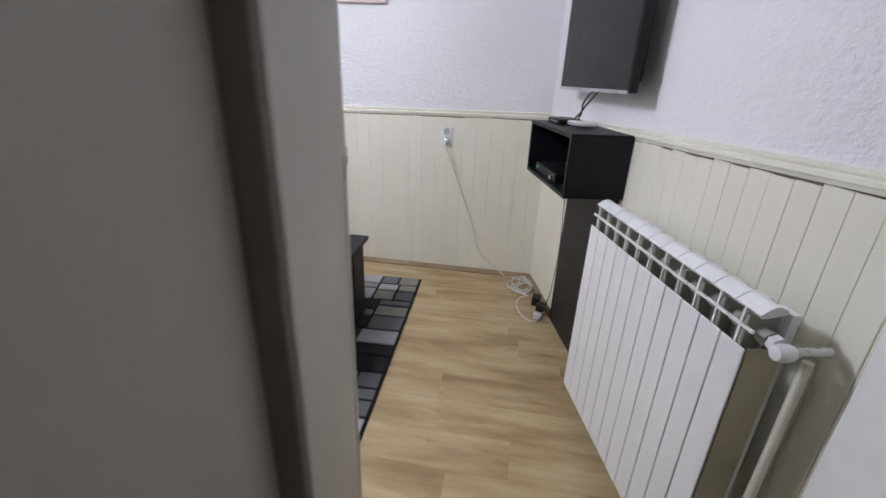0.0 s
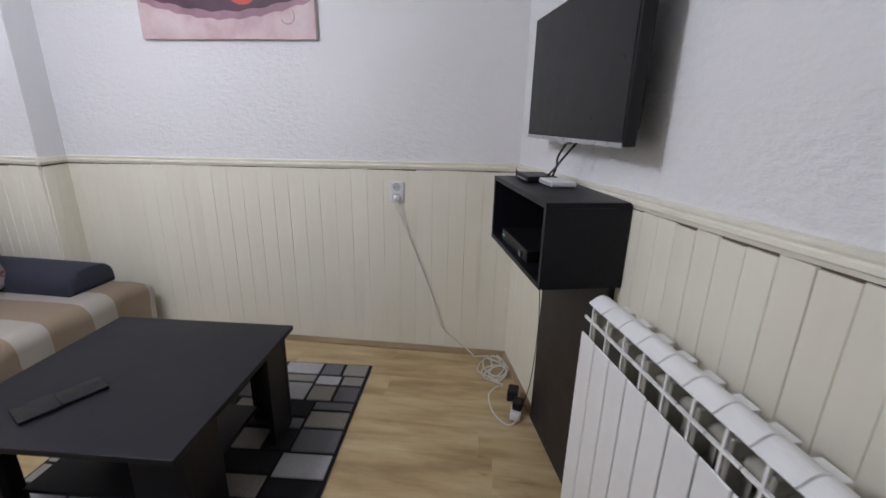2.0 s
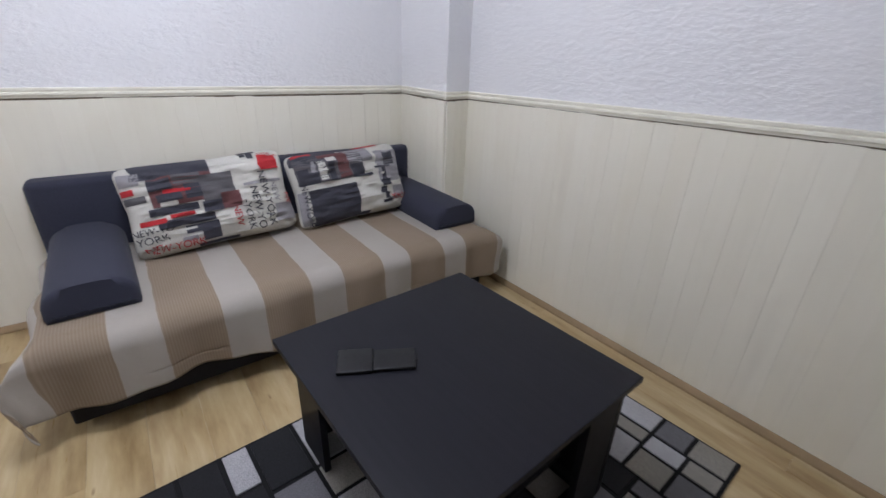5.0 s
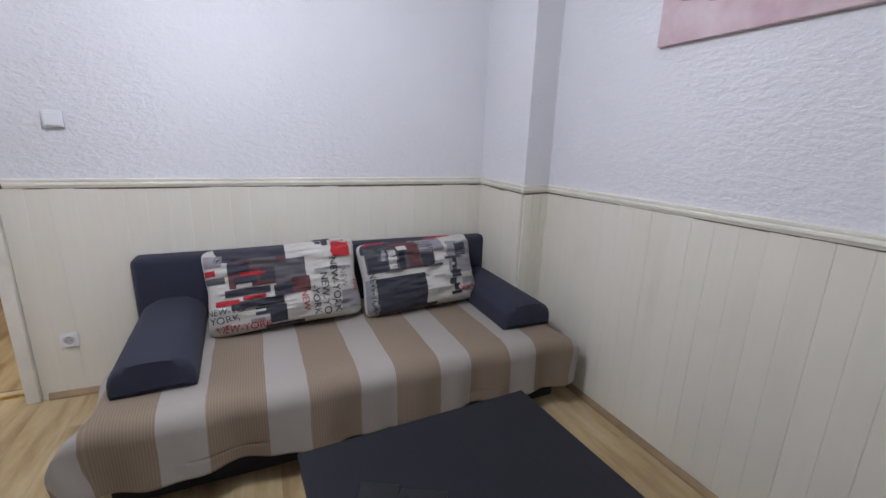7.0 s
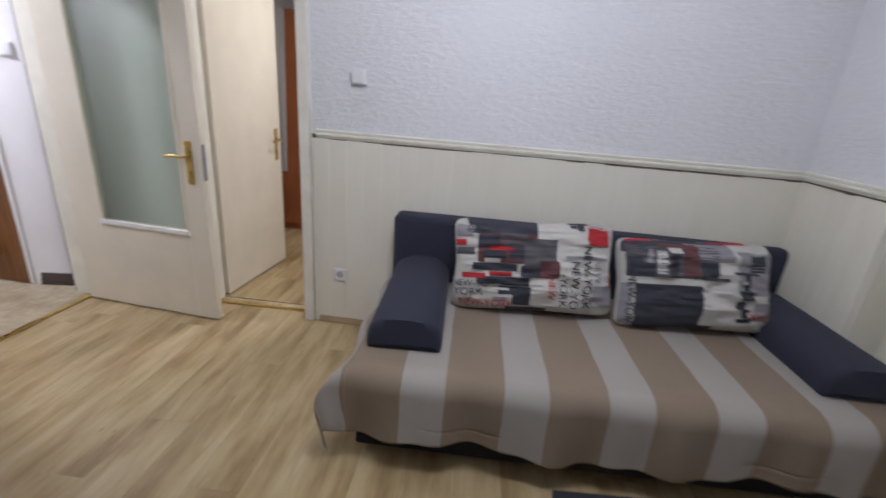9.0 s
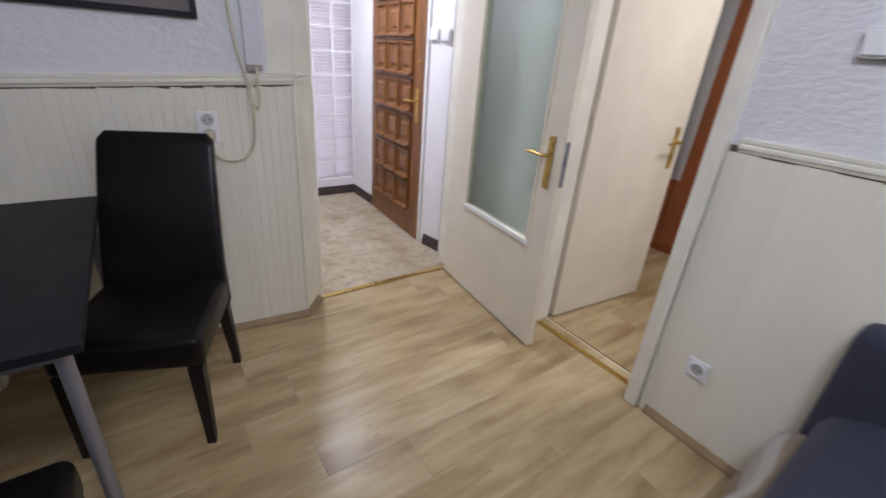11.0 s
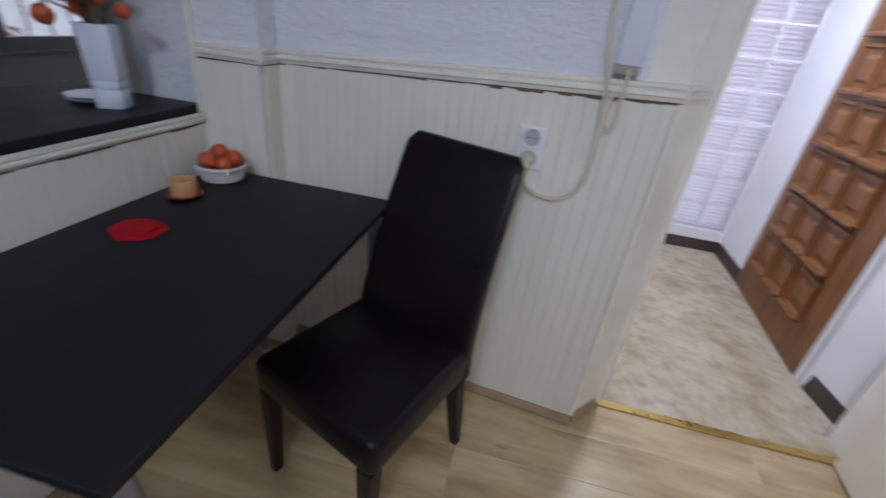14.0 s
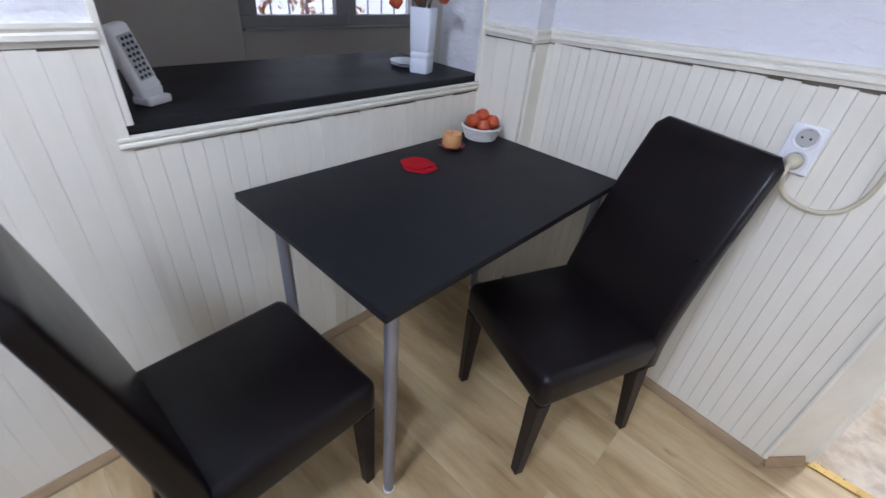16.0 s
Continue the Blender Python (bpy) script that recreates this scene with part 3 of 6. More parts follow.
# frames of the doorways
tagged(mesh_object("trim_bedroom_jamb", slab(-2.62, -2.515, 0.595, 0.655, 0.0, 2.08, 0.006), CREAM_TRIM), "cream painted door frame", "door frame", kind="structure")
tagged(mesh_object("trim_bedroom_jamb_south", slab(-2.72, -2.545, -0.10, -0.055, 0.0, 2.08, 0.006), CREAM_TRIM), "cream painted door frame", "door frame", kind="structure")
tagged(mesh_object("trim_hall_jamb", slab(-2.655, -2.545, -1.000, -0.862, 0.0, 2.06, 0.006), CREAM_TRIM), "cream painted door frame", "door frame", kind="structure")
tagged(mesh_object("trim_hall_jamb_edge", slab(-2.650, -2.552, -1.012, -1.001, 0.0, 2.06, 0.002), DARK_SKIRT), "dark brown edge of the hall door frame", "door frame", kind="structure")
tagged(mesh_object("trim_hall_jamb_dark", slab(-1.634, -1.618, -0.99, -0.93, 0.0, 2.06, 0.002), DARK_SKIRT), "dark brown edge of the hall door frame", "door frame", kind="structure")
tagged(mesh_object("trim_hall_threshold", slab(-2.545, -1.62, -0.892, -0.855, 0.001, 0.009, 0.003), BRASS), "brass threshold strip between laminate and linoleum", "threshold", kind="structure")
tagged(mesh_object("trim_bedroom_threshold", slab(-2.645, -2.615, -0.05, 0.59, 0.001, 0.008, 0.002), BRASS), "brass threshold strip in the bedroom doorway", "threshold", kind="structure")

# ---- living room ----


def door_handle(parent, m, plate_h=0.24):
    """Brass plate and lever; m places the plate's middle, y away from the door, x along the lever."""
    plate = part("door_plate", slab(-0.02, 0.02, 0, 0.006, -plate_h / 2, plate_h / 2, 0.003), BRASS, parent, "brass door plate", at=m)
    lever = tube(smooth_path([(0, 0.0, 0.035), (0, 0.045, 0.035), (0.02, 0.052, 0.036), (0.07, 0.05, 0.038), (0.115, 0.046, 0.030)]), 0.008, 10)
    part("door_lever", lever, BRASS, plate, "brass lever handle", True)
    part("keyhole_ring", lathe([(0, 0.0), (0.011, 0.0), (0.011, 0.012), (0.006, 0.014), (0, 0.014)], 16), BRASS, plate, at=pose(0, 0, -0.06, -90, 0, 0), smooth=True)
    return plate


def glazed_door():
    hinge, tip = (-2.535, -0.845), (-2.425, 0.10)
    ob = thing("door_1", along(hinge, tip), "cream door with a frosted glass pane, standing open", "door", kind="structure")
    w, t, h = span(hinge, tip), 0.04, 2.03
    # the leaf lies to the room side of its hinge line
    g0, g1, gz = 0.21, 0.815, 0.565
    part("stile", slab(0, g0, -t, 0, 0.012, h, 0.002), DOOR_PAINT, ob)
    part("stile", slab(g1, w, -t, 0, 0.012, h, 0.002), DOOR_PAINT, ob)
    part("bottom_panel", slab(g0, g1, -t, 0, 0.012, gz, 0.0), DOOR_PAINT, ob)
    part("top_rail", slab(g0, g1, -t, 0, 1.90, h, 0.0), DOOR_PAINT, ob)
    pane = part("glass_pane", slab(g0, g1, -0.024, -0.018, gz, 1.90), FROSTED, ob, "greenish frosted glass pane")
    pane.visible_shadow = False
    for a, b, c, d in ((g0 - 0.012, g1 + 0.012, gz - 0.022, gz + 0.006), (g0 - 0.012, g1 + 0.012, 1.894, 1.92)):
        part("glazing_bead", slab(a, b, -t - 0.010, -t + 0.002, c, d, 0.003), WHITE_PAINT, ob, "white glazing bead")
    for a in (g0 - 0.004, g1 - 0.012):
        part("glazing_bead", slab(a, a + 0.016, -t - 0.006, -t + 0.001, gz + 0.006, 1.894, 0.003), DOOR_PAINT, ob)
    door_handle(ob, pose(w - 0.075, -t, 0.975, 0, 0, 180))
    door_handle(ob, pose(w - 0.075, 0, 0.975) @ Matrix.Diagonal((-1, 1, 1, 1)))
    part("lock_plate", slab(w - 0.001, w + 0.002, -0.032, -0.008, 0.88, 1.08), STEEL, ob, "grey steel lock plate")
    part("latch", slab(w, w + 0.008, -0.026, -0.014, 0.98, 1.01, 0.002), STEEL, ob)
    return ob


glazed_door()


def flush_door():
    p, q = (-2.74, -0.035), (-3.50, 0.03)
    ob = thing("door_2", along(p, q), "plain cream flush door, open into the bedroom", "door", kind="structure")
    w = span(p, q)
    part("leaf", slab(0, w, 0, 0.04, 0.012, 2.03, 0.002), DOOR_PAINT, ob)
    door_handle(ob, pose(w - 0.065, 0, 0.99, 0, 0, 180) @ Matrix.Diagonal((1, 1, 1, 1)))
    return ob


flush_door()

wd = thing("wardrobe", pose(-4.63, -0.845, 0), "orange-brown veneered wardrobe in the bedroom", "wardrobe")
part("carcass", slab(-0.28, 0.26, 0.0, 1.0, 0.0, 2.1, 0.004), WARDROBE, wd)
part("wardrobe_door", slab(0.262, 0.28, 0.02, 0.495, 0.07, 2.06, 0.003), WARDROBE, wd)
part("wardrobe_door", slab(0.262, 0.28, 0.505, 0.98, 0.07, 2.06, 0.003), WARDROBE, wd)


def hanging_cloth():
    bm = bmesh.new()
    n, k = 14, 30
    grid = [[bm.verts.new((0.012 * math.sin(9 * i / n + 2 * j / k) * (1 - j / k * 0.3), 0.26 * i / n + 0.05 * (1 - j / k) * (0.5 - i / n), 1.1 * j / k)) for i in range(n + 1)] for j in range(k + 1)]
    for j in range(k):
        for i in range(n):
            bm.faces.new((grid[j][i], grid[j][i + 1], grid[j + 1][i + 1], grid[j + 1][i]))
    bmesh.ops.solidify(bm, geom=bm.faces[:], thickness=0.006)
    ob = mesh_object("curtain", bm, make_fabric("white_curtain_cloth", (0.76, 0.75, 0.74), 300, 0.05), True)
    ob.matrix_world = pose(-4.336, -0.53, 0.62) @ Matrix.Diagonal((1, 1, 1.35, 1))
    return tagged(ob, "white cloth hanging in front of the wardrobe", "curtain")


hanging_cloth()


# sofa
def sofa():
    ob = thing("sofa", pose(-1.95, 2.26, 0), "charcoal grey upholstered sofa bed with loose bolster arms", "sofa")
    part("base", slab(-0.52, 0.43, -1.05, 1.04, 0.03, 0.30, 0.012, 3), BASE_FABRIC, ob, "black cloth-covered sofa base")
    part("seat", slab(-0.47, 0.45, -1.06, 1.05, 0.30, 0.415, 0.03, 4), GREY_FABRIC, ob, smooth=True)
    bk = slab(-0.575, -0.43, -1.085, 1.085, 0.14, 0.795, 0.035, 4)
    part("backrest", bk, GREY_FABRIC, ob, smooth=True)

    def bolster():
        prof = []
        for i in range(17):
            a = math.pi * i / 16
            prof.append((0.155 * math.copysign(abs(math.cos(a)) ** 0.75, math.cos(a)), 0.02 + 0.125 * abs(math.sin(a)) ** 0.62))
        prof = [(0.150, 0.0), *prof, (-0.150, 0.0)]
        bm = swept(prof, 0.76)
        caps = [f for f in bm.faces if len(f.verts) > 4]
        bmesh.ops.bevel(bm, geom=list({e for f in caps for e in f.edges}), offset=0.03, segments=4, profile=0.5, affect="EDGES")
        return bm

    part("bolster_arm", bolster(), GREY_FABRIC, ob, smooth=True, at=pose(-0.43, -0.905, 0.428, 0, 0, 1.5))
    part("bolster_arm", bolster(), GREY_FABRIC, ob, smooth=True, at=pose(-0.43, 0.925, 0.428, 0, 0, -1.5))
    return ob


sofa()


def throw():
    """A striped cloth over the seat, hanging down at the front and over the two ends."""
    bm = bmesh.new()
    uvl = bm.loops.layers.uv.new("UVMap")
    x_back, x_front, y0, y1, top, bend = -2.37, -1.53, 1.195, 3.30, 0.424, 0.075
    drop_f, drop_s, drop_n = 0.318, 0.28, 0.07
    ss = np.linspace(y0 - drop_s, y1 + drop_n, 150)
    rs = np.concatenate([np.linspace(0, 0.78, 16), np.linspace(0.80, (x_front - x_back) + drop_f, 42)])
    rows = []
    for r in rs:
        row = []
        for s in ss:
            df = max(0.0, x_back + r - x_front)
            de = max(0.0, y0 - s) if s < y0 else max(0.0, s - y1)
            sign = -1 if s < y0 else 1
            # fold the corner into a soft cone
            turn = min(df / bend, math.pi / 2)
            fall = bend * (1 - math.cos(turn)) + max(0.0, df - bend * math.pi / 2)
            down = (fall ** 3 + de ** 3) ** (1 / 3)
            near = min(1.0, de / 0.10)
            wav = 0.014 * math.sin(13 * s + 1.3) + 0.009 * math.sin(29 * s + 0.4) + 0.006 * noise.noise((s * 6, r * 6, 1))
            x = x_back + min(r, x_front - x_back)
            y = min(max(s, y0), y1)
            if df > 0:
                x += bend * math.sin(turn) + wav * df / drop_f * 1.2 + 0.05 * df
            if de > 0:
                y += sign * (0.03 * min(1, de / 0.05) + 0.16 * de + 0.016 * math.sin(14 * r + 1))
                if df > 0:
                    x += 0.10 * min(df, de)
                    y += sign * 0.05 * math.sin(math.pi * min(1.0, de / drop_s)) * min(1.0, df / 0.15)
            z = top - max(0.0, down - 0.03 * near)
            if down <= 0:
                z += 0.004 * noise.noise((s * 4, r * 4, 3)) + 0.003
            lip = 0.012 * math.sin(5 * s) + 0.008 * math.sin(11 * s + 2)
            z = max(z + (lip if df > 0.25 and de < 0.05 else 0), 0.025 + 0.01 * math.sin(20 * s + 7 * r))
            row.append((bm.verts.new((x, y, z)), s - y0, r))
        rows.append(row)
    for a, b in zip(rows, rows[1:]):
        for i in range(len(ss) - 1):
            four = (a[i], a[i + 1], b[i + 1], b[i])
            f = bm.faces.new([q[0] for q in four])
            for loop, q in zip(f.loops, four):
                loop[uvl].uv = (q[1], q[2])
    edge = [q[0].co.copy() for q in rows[-1]]
    ob = mesh_object("throw", bm, THROW, True)
    part("hem", tube(edge, 0.004, 6), make_fabric("pale_throw_hem", (0.36, 0.32, 0.27), 400, 0.15), ob, "pale stitched hem", True)
    mod = ob.modifiers.new("thickness", "SOLIDIFY")
    mod.thickness, mod.offset = 0.005, 1.0
    return tagged(ob, "beige and cream striped cotton throw over the sofa seat", "throw")


throw()


# cushions
def cushion_point(w, h, d, u, v, off=0.0):
    """A point of a cushion's front: u, v from -1 to 1."""
    fat = max(0.0, (1 - abs(u) ** 3.4)) ** 0.48 * max(0.0, (1 - abs(v) ** 3.4)) ** 0.48
    big = max(abs(u), abs(v))
    soft = big / max(1e-6, (abs(u) ** 12 + abs(v) ** 12) ** (1 / 12))
    u, v = u * soft, v * soft
    pinch = 1 - 0.05 * (1 - abs(u)) * v * v
    pinch_u = 1 - 0.05 * (1 - abs(v)) * u * u
    wrinkle = 0.013 * noise.noise((u * 3, v * 4, w * 9)) + 0.009 * noise.noise((u * 4, v * 11, w * 5))
    return Vector((u * w / 2 * pinch_u, -(d / 2 * fat + off + wrinkle * fat * 2), (v * h / 2) * pinch))


def cushion(at, w, h, d, patches, words, label):
    ob = thing("cushion", at, label, "cushion", "cushions on the sofa")
    bm = bmesh.new()
    n, k = 56, 40
    for side in (1, -1):
        g = [[None] * (n + 1) for _ in range(k + 1)]
        for j in range(k + 1):
            for i in range(n + 1):
                p = cushion_point(w, h, d, 2 * i / n - 1, 2 * j / k - 1)
                g[j][i] = bm.verts.new((p.x, p.y * side, p.z))
        for j in range(k):
            for i in range(n):
                bm.faces.new((g[j][i], g[j][i + 1], g[j + 1][i + 1], g[j + 1][i]))
    bmesh.ops.remove_doubles(bm, verts=bm.verts, dist=0.0015)
    body = part("cover", bm, LINEN, ob, "off-white printed cotton cover", True)
    for u0, u1, v0, v1, mat, lift in patches:
        u0, u1, v0, v1 = [max(-0.985, min(0.985, q * 1.06)) for q in (u0, u1, v0, v1)]
        pb = bmesh.new()
        a, b = max(3, int((u1 - u0) * 30)), max(3, int((v1 - v0) * 24))
        g = [[pb.verts.new(cushion_point(w, h, d, u0 + (u1 - u0) * i / a, v0 + (v1 - v0) * j / b, 0.0052 + lift * 0.0009)) for i in range(a + 1)] for j in range(b + 1)]
        for j in range(b):
            for i in range(a):
                pb.faces.new((g[j][i], g[j][i + 1], g[j + 1][i + 1], g[j + 1][i]))
        part("printed_patch", pb, mat, body, smooth=True)
    for text, u, v, size, mat, turn in words:
        cu = bpy.data.curves.new("word", "FONT")
        cu.body, cu.size, cu.align_x = text, size, "CENTER"
        tmp = new("word", cu)
        me = bpy.data.meshes.new_from_object(tmp.evaluated_get(bpy.context.evaluated_depsgraph_get()))
        bpy.data.objects.remove(tmp)
        wb = bmesh.new()
        wb.from_mesh(me)
        bpy.data.meshes.remove(me)
        bmesh.ops.subdivide_edges(wb, edges=[e for e in wb.edges if e.calc_length() > 0.02], cuts=1)
        ca, sa = math.cos(radians(turn)), math.sin(radians(turn))
        for q in wb.verts:
            x, y = q.co.x * ca - q.co.y * sa, q.co.x * sa + q.co.y * ca
            q.co = cushion_point(w, h, d, max(-0.99, min(0.99, u + x / (w / 2))), max(-0.99, min(0.99, v + y / (h / 2))), 0.0100)
        part("printed_word", wb, mat, body)
    return ob


D, M, G, R, B = PRINT_DARK, PRINT_MID, PRINT_GREY, PRINT_RED, PRINT_BROWN
PATCHES_A = [
    (-0.80, 0.02, 0.60, 0.94, D, 0), (-0.92, -0.72, 0.52, 0.80, G, 0), (-0.66, 0.02, 0.02, 0.62, B, 0), (-0.66, -0.42, 0.34, 0.58, D, 1), (-0.40, -0.10, 0.40, 0.62, M, 1),
    (-0.30, -0.12, 0.10, 0.40, D, 2), (-0.60, -0.34, 0.10, 0.26, D, 1), (-0.52, -0.24, 0.26, 0.34, R, 2), (-0.58, -0.40, 0.02, 0.10, LINEN, 3), (-0.13, 0.24, -0.10, 0.53, M, 3),
    (0.06, 0.27, -0.24, 0.10, B, 4), (-0.16, 0.06, -0.24, -0.02, D, 4), (0.60, 0.85, 0.45, 0.82, R, 1), (-0.97, -0.80, 0.34, 0.46, R, 1), (-0.94, -0.70, 0.16, 0.30, M, 0),
    (-0.72, -0.20, -0.14, 0.00, D, 1), (-0.84, -0.56, -0.30, -0.20, R, 1), (-0.66, -0.06, -0.42, -0.26, D, 1), (-0.52, -0.26, -0.24, -0.16, R, 2), (-0.40, -0.04, -0.60, -0.44, D, 2),
    (-0.24, -0.04, -0.82, -0.58, D, 1), (-0.50, -0.28, -0.52, -0.47, LINEN, 3), (-0.30, 0.16, -0.96, -0.86, D, 0), (-0.46, -0.30, -0.76, -0.66, G, 0),
    (0.38, 0.60, 0.88, 0.94, D, 1), (0.48, 0.56, 0.74, 0.88, D, 1), (0.40, 0.47, 0.80, 0.86, D, 2), (0.66, 0.96, -0.76, -0.34, G, 0), (0.34, 0.84, 0.16, 0.22, G, 0)]
WORDS_A = [("NEW-YORK", -0.58, -0.93, 0.052, R, 0), ("YORK", -0.80, -0.70, 0.052, D, 0), ("NEW-YO", -0.78, -0.50, 0.046, D, 0), ("NEW-YORK", 0.58, -0.20, 0.058, D, -90),
           ("NEW-YO", 0.43, -0.38, 0.058, D, -90), ("-YORK", 0.30, -0.50, 0.055, D, -90), ("NEW", 0.16, -0.46, 0.050, R, -90), ("NEW", 0.72, -0.05, 0.050, G, -90), ("NE", 0.90, -0.26, 0.05, R, -90), ("YORK", 0.80, 0.92, 0.045, R, 180)]
PATCHES_B = [
    (-0.92, -0.20, 0.62, 0.92, D, 0), (-0.14, 0.34, 0.48, 0.86, G, 0), (0.56, 0.78, 0.30, 0.66, D, 1), (-0.02, 0.30, 0.10, 0.16, D, 2), (0.62, 0.94, -0.60, -0.30, G, 0),
    (-0.88, 0.18, 0.12, 0.80, M, 0), (-0.86, -0.70, 0.12, 0.52, D, 1), (-0.74, -0.58, 0.12, 0.40, D, 2), (-0.56, -0.44, 0.18, 0.66, LINEN, 1), (-0.40, -0.30, 0.12, 0.60, D, 1),
    (-0.24, -0.06, 0.14, 0.80, B, 1), (-0.04, 0.16, 0.12, 0.46, D, 1), (-0.50, -0.10, 0.74, 0.84, B, 2), (-0.66, -0.60, 0.40, 0.70, G, 3), (-0.18, -0.12, 0.30, 0.50, B, 3), (-0.40, -0.26, 0.62, 0.74, LINEN, 3),
    (-0.78, -0.02, -0.92, -0.02, D, 0), (-0.02, 0.16, -0.94, -0.84, D, 1), (0.40, 0.92, -0.16, 0.72, G, 0), (0.34, 0.66, 0.24, 0.30, D, 2), (0.46, 0.54, -0.10, 0.24, D, 2),
    (0.42, 0.60, -0.26, -0.08, D, 2), (0.40, 0.50, -0.46, -0.28, D, 1), (0.46, 0.56, -0.62, -0.44, D, 1), (0.40, 0.60, -0.72, -0.64, D, 2), (0.44, 0.50, 0.06, 0.12, LINEN, 4),
    (-0.90, -0.55, 0.88, 0.94, R, 0), (-0.30, 0.30, 0.86, 0.92, D, 0), (0.10, 0.56, 0.88, 0.94, R, 1), (-0.96, -0.82, -0.90, -0.02, G, 0)]
WORDS_B = [("YORK", 0.80, -0.56, 0.055, R, 180), ("NEW-YORK", -0.92, -0.42, 0.050, D, -90)]
CUSHION_TILT = -22
cushion(pose(-2.165, 1.925, 0.655, CUSHION_TILT, 0, 90) @ pose(0, 0, 0, 0, -2.5, 0), 0.80, 0.46, 0.235, PATCHES_A, WORDS_A, "off-white cushion printed with grey, red and black city patches")
cushion(pose(-2.150, 2.700, 0.645, CUSHION_TILT, 0, 92) @ pose(0, 0, 0, 0, -2.0, 0), 0.75, 0.44, 0.235, PATCHES_B, WORDS_B, "off-white cushion printed with a charcoal square and city scene")


# coffee table
def coffee_table():
    ob = thing("coffee_table", pose(-0.556, 2.297, 0.012, 0, 0, 2.6), "square black wooden coffee table with board legs on the rug", "table")
    part("tabletop", slab(-0.428, 0.428, -0.418, 0.418, 0.482, 0.504, 0.002), BLACK_WOOD, ob)
    for sx in (1, -1):
        for sy in (1, -1):
            x, y = sx * 0.32, sy * 0.27
            leg = slab(x - 0.09, x + 0.09, y - 0.012 + sy * 0.08, y + 0.012 + sy * 0.08, 0.018, 0.482, 0.002)
            leg = join(leg, slab(x + sx * 0.066, x + sx * 0.09, y - sy * 0.09, y + sy * 0.067, 0.018, 0.482, 0.002))
            lg = part("leg", leg, BLACK_WOOD, ob)
            part("foot", slab(x + sx * 0.055, x + sx * 0.088, y + sy * 0.05, y + sy * 0.085, 0.0, 0.018, 0.004), BLACK_PLASTIC, lg, "black plastic foot")
    part("lower_shelf", slab(-0.30, 0.30, -0.26, 0.26, 0.15, 0.166, 0.002), BLACK_WOOD, ob)
    return ob


coffee_table()


def remote(at, label, w=0.05, l=0.17):
    ob = thing("remote_control", at, label, "remote control")
    body = part("body", slab(-l / 2, l / 2, -w / 2, w / 2, 0, 0.013, 0.004, 3), BLACK_PLASTIC, ob, smooth=True)
    for i in range(5):
        for j in range(3):
            part("button", slab(-l / 2 + 0.02 + i * 0.026, -l / 2 + 0.034 + i * 0.026, -0.016 + j * 0.013, -0.008 + j * 0.013, 0.0128, 0.0134), BLACK_PLASTIC, body)
    return ob


TABLE_TOP = 0.516
remote(pose(-0.70, 2.035, TABLE_TOP, 0, 0, 62), "black remote control on the coffee table", 0.11, 0.11)
remote(pose(-0.640, 2.140, TABLE_TOP, 0, 0, 62), "slim black remote control on the coffee table", 0.095, 0.13)


# rug
def rug():
    m = pose(0.083, 3.232, 0.0, 0, 0, 3.2)
    w, l = 1.24, 1.92
    ob = thing("rug", m, "grey rug patterned with stone-like blocks and black lines", "rug")
    part("backing", slab(-w, 0, -l, 0, 0.002, 0.010, 0.002), RUG_LINE, ob, "black ground of the rug")
    rng = random.Random(11)
    blocks = []

    def cut(x0, x1, y0, y1, depth):
        a, b = x1 - x0, y1 - y0
        if (a < 0.27 and b < 0.19) or depth > 7:
            blocks.append((x0, x1, y0, y1))
            return
        k = rng.uniform(0.36, 0.64)
        if (a > b * 1.35 and a > 0.2) or b < 0.13:
            cut(x0, x0 + a * k, y0, y1, depth + 1)
            cut(x0 + a * k, x1, y0, y1, depth + 1)
        else:
            cut(x0, x1, y0, y0 + b * k, depth + 1)
            cut(x0, x1, y0 + b * k, y1, depth + 1)

    cut(-w + 0.006, -0.006, -l + 0.006, -0.006, 0)
    for x0, x1, y0, y1 in blocks:
        tone = rng.choices((0, 1, 2, 3), (0.36, 0.24, 0.16, 0.24))[0]
        g = 0.008
        bm = slab(x0 + g, x1 - g, y0 + g, y1 - g, 0.009, 0.0165, 0.002, 1)
        part("rug_block", bm, RUG_TONES[tone], ob)
    return ob


rug()


